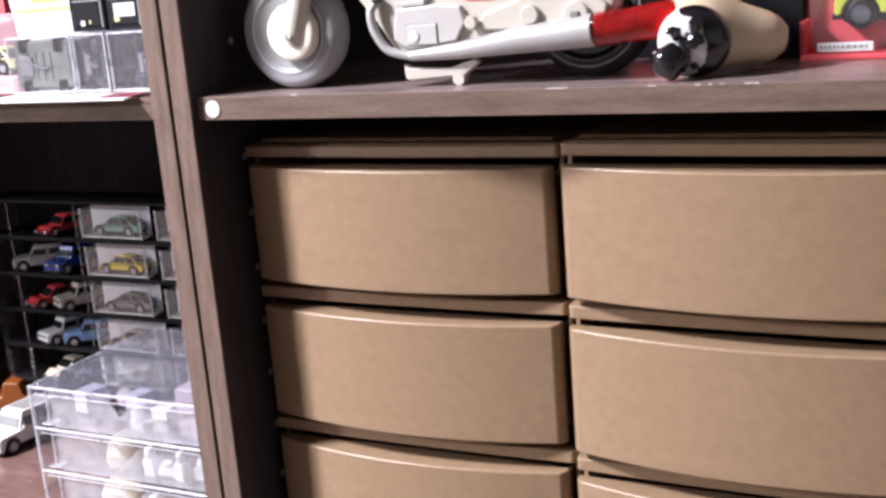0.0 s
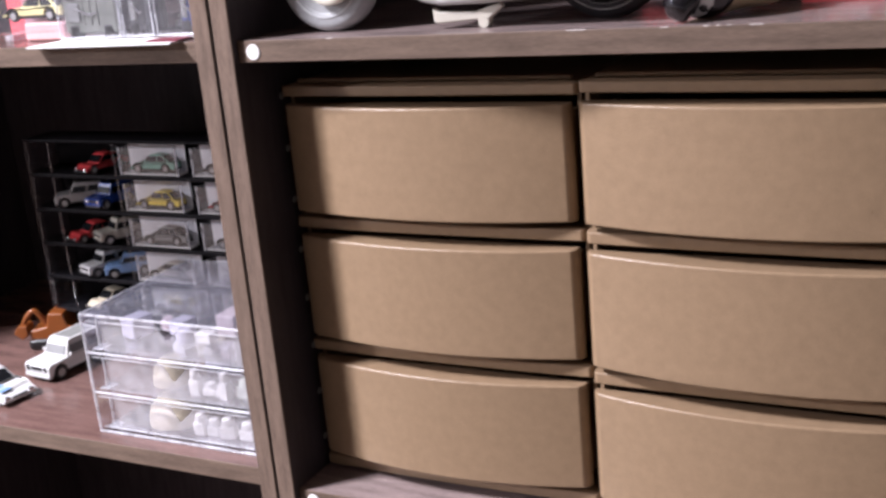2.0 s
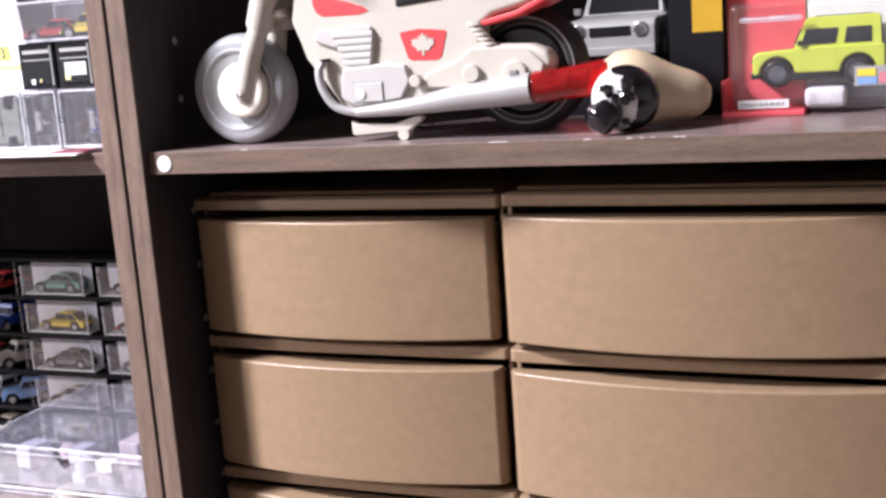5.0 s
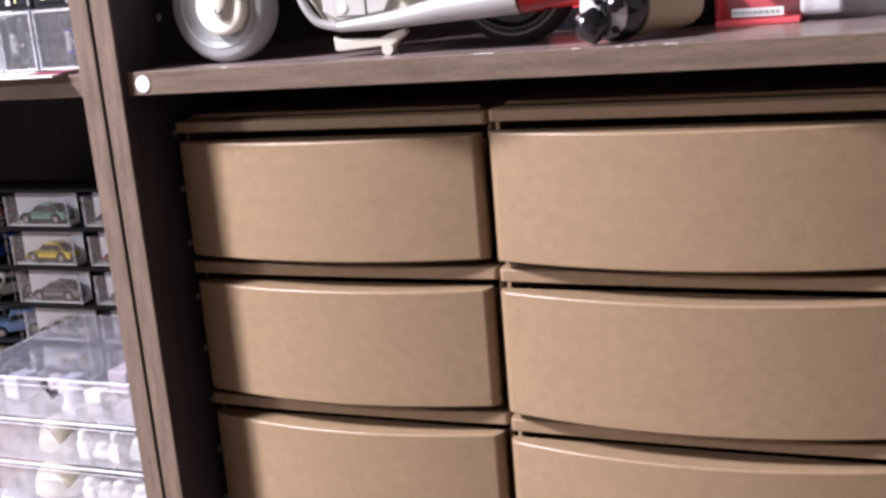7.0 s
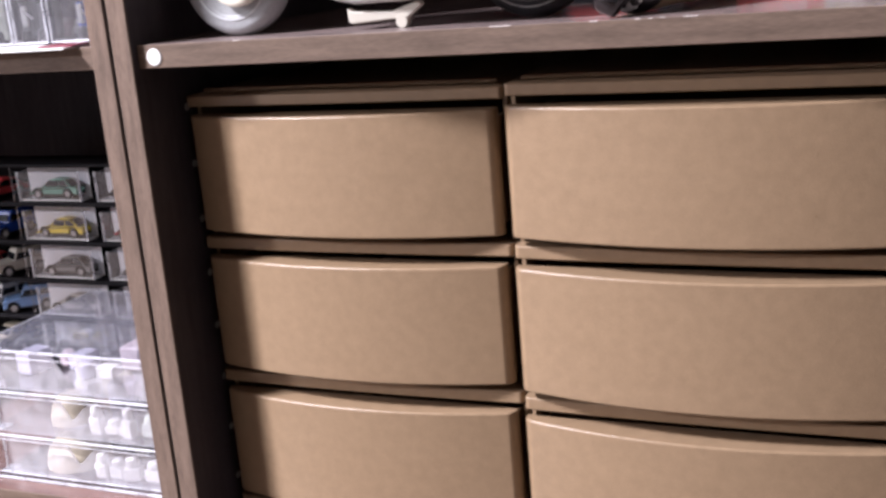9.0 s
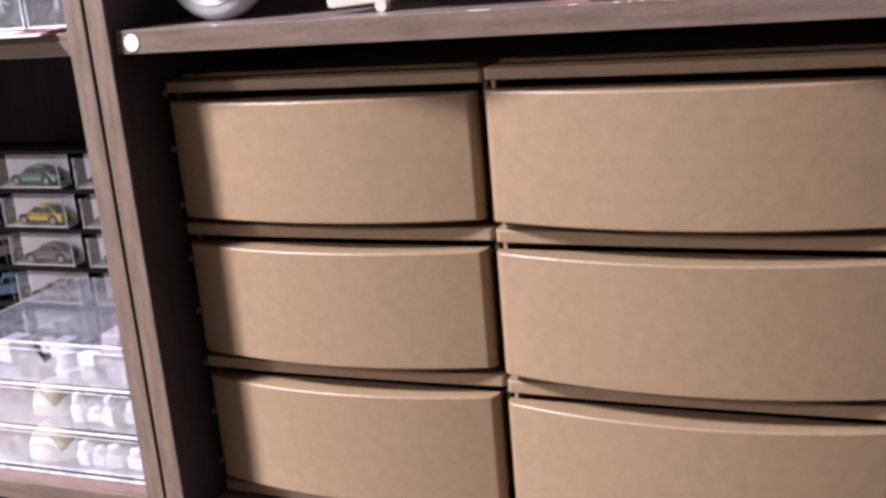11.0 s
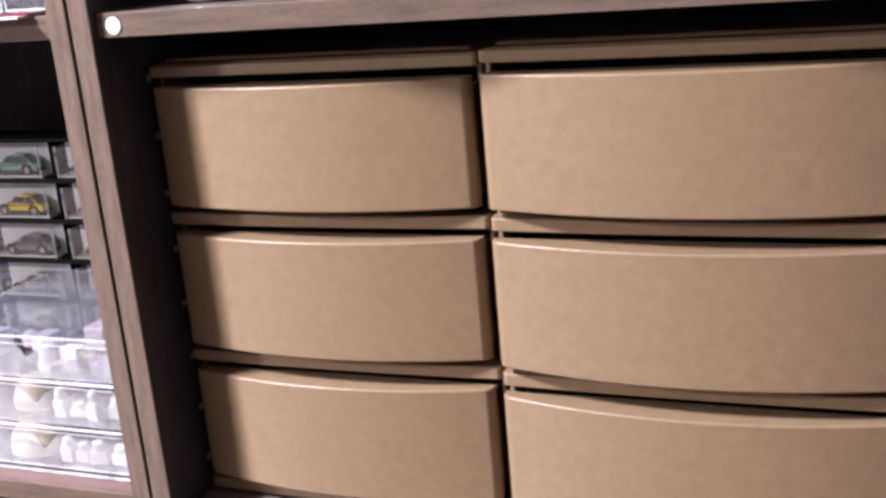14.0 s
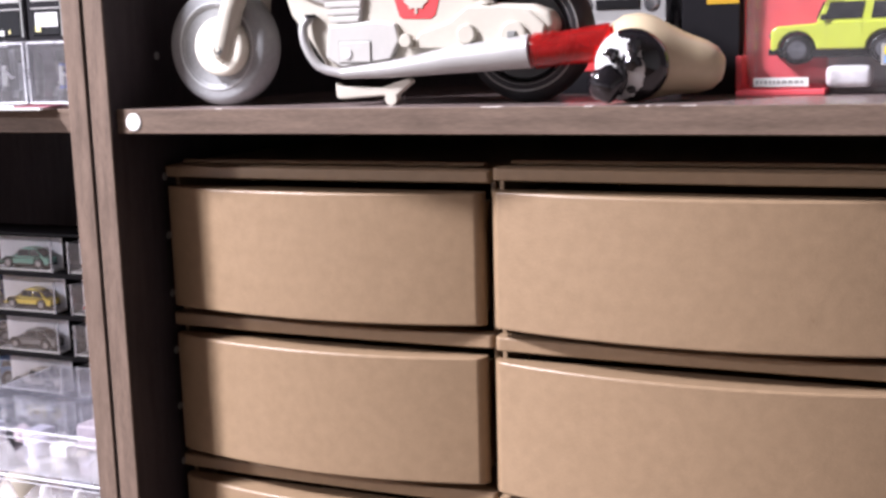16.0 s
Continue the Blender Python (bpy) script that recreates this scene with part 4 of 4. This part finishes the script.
# clear three-drawer box with odds and ends
def clear_drawers():
    X0, X1, Y0, Y1, H = 0.0, 0.1330, 0.0, 0.1180, 0.0885
    c = thing("clear_drawer_box", (-0.1715, 0.0180, S3), label="clear plastic box of three drawers full of small parts", category="drawer box")
    w = 0.0016
    part("top_panel", box(X0, X1, Y0, Y1, H - w, H, 0.0005, 1), CLEAR_BOX_GLARE, c)
    part("back_panel", box(X0 + w, X1 - w, Y1 - w, Y1, 0.002, H - w), CLEAR, c)
    for x in (X0, X1 - w):
        part("side_panel", box(x, x + w, Y0, Y1, 0.002, H - w), CLEAR, c)
    part("base", box(X0, X1, Y0, Y1, 0.0, 0.002, 0.0004, 1), CLEAR, c)
    for z in (H - 0.0008, 0.0305, 0.0600, 0.0010):
        part("rail", box(X0, X1, Y0 - 0.0006, Y0 + 0.0010, z - 0.0009, z + 0.0009, 0.0005, 2), CLEAR_GLINT, c, "moulded edge, its glint painted white")
    for z in (H - 0.0055, 0.0272, 0.0567, 0.0045):
        part("rail", box(X0 + 0.0030, X1 - 0.003, Y0 + 0.0004, Y0 + 0.0012, z - 0.0003, z + 0.0003), CLEAR_GLINT, c, "thin drawer edge")
    for x in (X0, X1):
        part("rail", box(x - 0.0009, x + 0.0009, Y0 - 0.0006, Y0 + 0.0010, 0.0, H, 0.0005, 2), CLEAR_GLINT, c, "moulded edge, its glint painted white")
    part("rail", box(X0, X1, Y1 - 0.0006, Y1 + 0.0004, H - 0.0012, H, 0.0003), CLEAR_GLINT, c)
    part("rail", box(X0 - 0.0005, X0 + 0.0005, Y0, Y1, H - 0.0010, H + 0.0002, 0.0003), CLEAR_GLINT, c)
    for k in range(3):
        z0 = 0.0026 + 0.0293 * k
        top = z0 + 0.0255
        part("stop_rib", lathe([(0.0006, 0.0), (0.0014, 0.0016), (0.0010, 0.006), (0.0010, 0.0205)], (X0 + 0.0125, Y0 + 0.0014, z0 + 0.0040), "z", 10), CLEAR_GLINT, c, "small rib, its glint painted white")
        part("tab", box(X0 + 0.0035, X0 + 0.0125, Y0 + 0.0020, Y0 + 0.0120, z0 + 0.0003, z0 + 0.0013, 0.0003, 1), CLEAR_GLINT, c, "small tab, its glint painted white")
        d = part("drawer", prism([(0.0140, z0), (X1 - 0.003, z0), (X1 - 0.003, top - 0.0015), (0.0860, top - 0.0015), (0.0820, top - 0.0035), (0.0715, top - 0.0130), (0.0695, top - 0.0130), (0.0625, top - 0.0020), (0.0590, top - 0.0008), (0.0140, top)], Y0 + 0.0022, Y0 + 0.0032), CLEAR_MILKY, c, "milky drawer front with a notched top")
        part("notch_edge", tube([(0.0590, Y0 + 0.0026, top - 0.0008), (0.0625, Y0 + 0.0026, top - 0.0020), (0.0695, Y0 + 0.0026, top - 0.0130), (0.0715, Y0 + 0.0026, top - 0.0130), (0.0820, Y0 + 0.0026, top - 0.0035), (0.0860, Y0 + 0.0026, top - 0.0015)], 0.0003, 6), CLEAR_MILKY, d)
        part("drawer_floor", box(X0 + 0.003, X1 - 0.003, Y0 + 0.0036, Y1 - 0.004, z0, z0 + 0.0010), CLEAR, d)
    return c


clear_drawers()
random.seed(11)
LILAC = mat("lilac_plastic", (0.52, 0.50, 0.60), 0.35, vary=0.1)
BEIGE = mat("beige_plastic", (0.66, 0.58, 0.44), 0.5, vary=0.1)
PALE_PINK = mat("pale_pink_plastic", (0.60, 0.50, 0.53), 0.4, vary=0.1)
MINT = mat("pale_grey_green_plastic", (0.55, 0.60, 0.52), 0.4, vary=0.1)


def small_part(x, y, k, bm, material, what, turn=0.0):
    single("small_part", bm, material, (-0.1715 + x, 0.0180 + y, S3 + 0.0038 + 0.0293 * k), what + " inside a clear drawer", "toy part", turn=turn, group="small parts in drawers")


# rounded beige shells and white blocks in the lower drawers, mixed parts above and behind
for k, x, w, h in ((0, 0.048, 0.0205, 0.0205), (1, 0.050, 0.0150, 0.0190)):
    dome = lathe([(w, 0.0), (w * 0.99, h * 0.25), (w * 0.88, h * 0.58), (w * 0.62, h * 0.87), (w * 0.28, h * 0.99), (0.0004, h)], (0, 0, 0), "z", 32)
    small_part(x, 0.0275, k, dome, BEIGE, "rounded beige plastic shell")
for k, x, y, s, h, m in ((0, 0.081, 0.011, 0.0046, 0.016, CARD), (0, 0.091, 0.013, 0.0050, 0.0125, WHITE), (0, 0.103, 0.012, 0.0056, 0.0150, CARD), (0, 0.118, 0.014, 0.0060, 0.013, CARD),
                         (1, 0.082, 0.011, 0.0042, 0.0190, CARD), (1, 0.092, 0.014, 0.0052, 0.0090, CARD), (1, 0.107, 0.010, 0.0040, 0.0195, CARD), (1, 0.101, 0.012, 0.0030, 0.0090, CARD), (1, 0.120, 0.016, 0.0060, 0.015, MINT)):
    block = join(box(-s, s, -s * 0.8, s * 0.8, 0, h * 0.62, s * 0.25), lathe([(s * 0.75, h * 0.60), (s * 0.85, h * 0.72), (s * 0.7, h * 0.93), (s * 0.35, h)], (0, 0, 0), "z", 16))
    small_part(x, y, k, block, m, "small pale plastic figure base", random.uniform(-20, 20))
for k in range(3):
    for j in range(8):
        x = 0.022 + 0.0135 * j + random.uniform(-0.003, 0.003)
        y = 0.060 + random.uniform(0, 0.030) if k < 2 else 0.020 + random.uniform(0, 0.06)
        s = random.uniform(0.0065, 0.0100)
        m = random.choice([CARD, BEIGE, MINT, GREY, LILAC]) if k < 2 else random.choice([PALE_PINK, LILAC, CARD, MINT, LILAC])
        if random.random() < 0.5:
            bm = box(-s, s, -s * 0.8, s * 0.8, 0, s * random.uniform(0.9, 1.7), s * 0.18)
        else:
            bm = lathe([(s * 0.5, 0.0), (s * 0.85, s * 0.2), (s * 0.85, s * 1.0), (s * 0.4, s * 1.5)], (0, 0, 0), "z", 14)
        small_part(x, y, k, bm, m, "small pale plastic part", random.uniform(0, 90))


# black-shelved display case with tiers of small cars
def tiered_case():
    c = thing("tiered_display_case", (-0.3360, 0.1500, S3), label="tall clear display case with black shelves full of small cars", category="display case")
    Wd, D, H = 0.298, 0.036, 0.1760
    part("back_panel", box(0, Wd, D - 0.001, D, 0, H), MATT_BLACK, c)
    for x in (0.0, Wd - 0.0015):
        part("side_panel", box(x, x + 0.0015, 0, D - 0.001, 0, H), CLEAR, c)
    for k in range(7):
        z = 0.0293 * k
        part("tier", box(0.0016, Wd - 0.0016, 0.0, D - 0.0012, z, z + 0.0032 if k < 6 else z + 0.002, 0.0004, 1), MATT_BLACK, c, "black tier")
    for x in (0.003, 0.026, 0.094):
        for k in range(6):
            part("post", box(x - 0.0004, x + 0.0004, 0.0006, 0.0014, 0.0293 * k + 0.0034, 0.0293 * k + 0.029), CLEAR, c)
    return c


tiered_case()


BRIGHT_CARD = mat("bright_white_card", (0.90, 0.90, 0.90), 0.5, vary=0.04, scale=60)


def boxed_car(x, k, paint, style, w=0.056):
    """A small white-backed clear box with a car in it, on a tier."""
    z = S3 + 0.0293 * k + 0.0034
    b = thing("car_box", (x, 0.1515, z), label="small clear box with white backing holding a toy car", category="display box", group="boxes in the tiered case")
    part("backing", box(0, w, 0.0120, 0.0128, 0, 0.0225), BRIGHT_CARD, b, "white backing")
    part("base", box(0, w, 0.001, 0.0119, 0.0, 0.0016, 0.0003, 1), CARD, b)
    part("cover", box(0.0003, w - 0.0003, 0.0, 0.0118, 0.0018, 0.0222, 0.0008, 1), CLEAR, b)
    for xe in (0.0, w):
        part("edge_strip", box(xe - 0.0006, xe + 0.0006, -0.0004, 0.0008, 0, 0.0222), CLEAR_GLINT, b)
    toy_car((x + w * 0.54, 0.1572, z + 0.0018), random.uniform(-2, 2), (w * 0.78, 0.0095, 0.0150), paint, "small toy car in a clear box", style)


MINT_PAINT = mat("mint_paint", (0.20, 0.42, 0.33), 0.3, vary=0.15)
paints = [[MINT_PAINT, BLACK], [YELLOW, RED], [GREY, WHITE], [CREAM, WHITE], [WHITE, GREY]]
for i, (a, b) in enumerate(paints):
    k = 5 - i
    boxed_car(-0.2370, k, a, "sports")
    boxed_car(-0.1660, k, b, "sports")
    if i < 3:
        boxed_car(-0.1060, k, SILVER, "sports")
loose = [(5, -0.270, RED, "sports"), (4, -0.298, SILVER, "suv"), (4, -0.266, BLUE, "suv"), (3, -0.292, RED, "sports"), (3, -0.262, CREAM, "suv"), (2, -0.284, WHITE, "suv"), (2, -0.258, PALE_BLUE, "suv"), (1, -0.285, BEIGE, "sports"), (1, -0.255, GREY, "sports")]
for k, x, m, st in loose:
    toy_car((x, 0.166, S3 + 0.0293 * k + 0.0034), 60 + 25 * math.sin(x * 300), (0.040, 0.018, 0.0195 if st == "suv" else 0.014), m, "small toy car parked in the tiered display case", st)
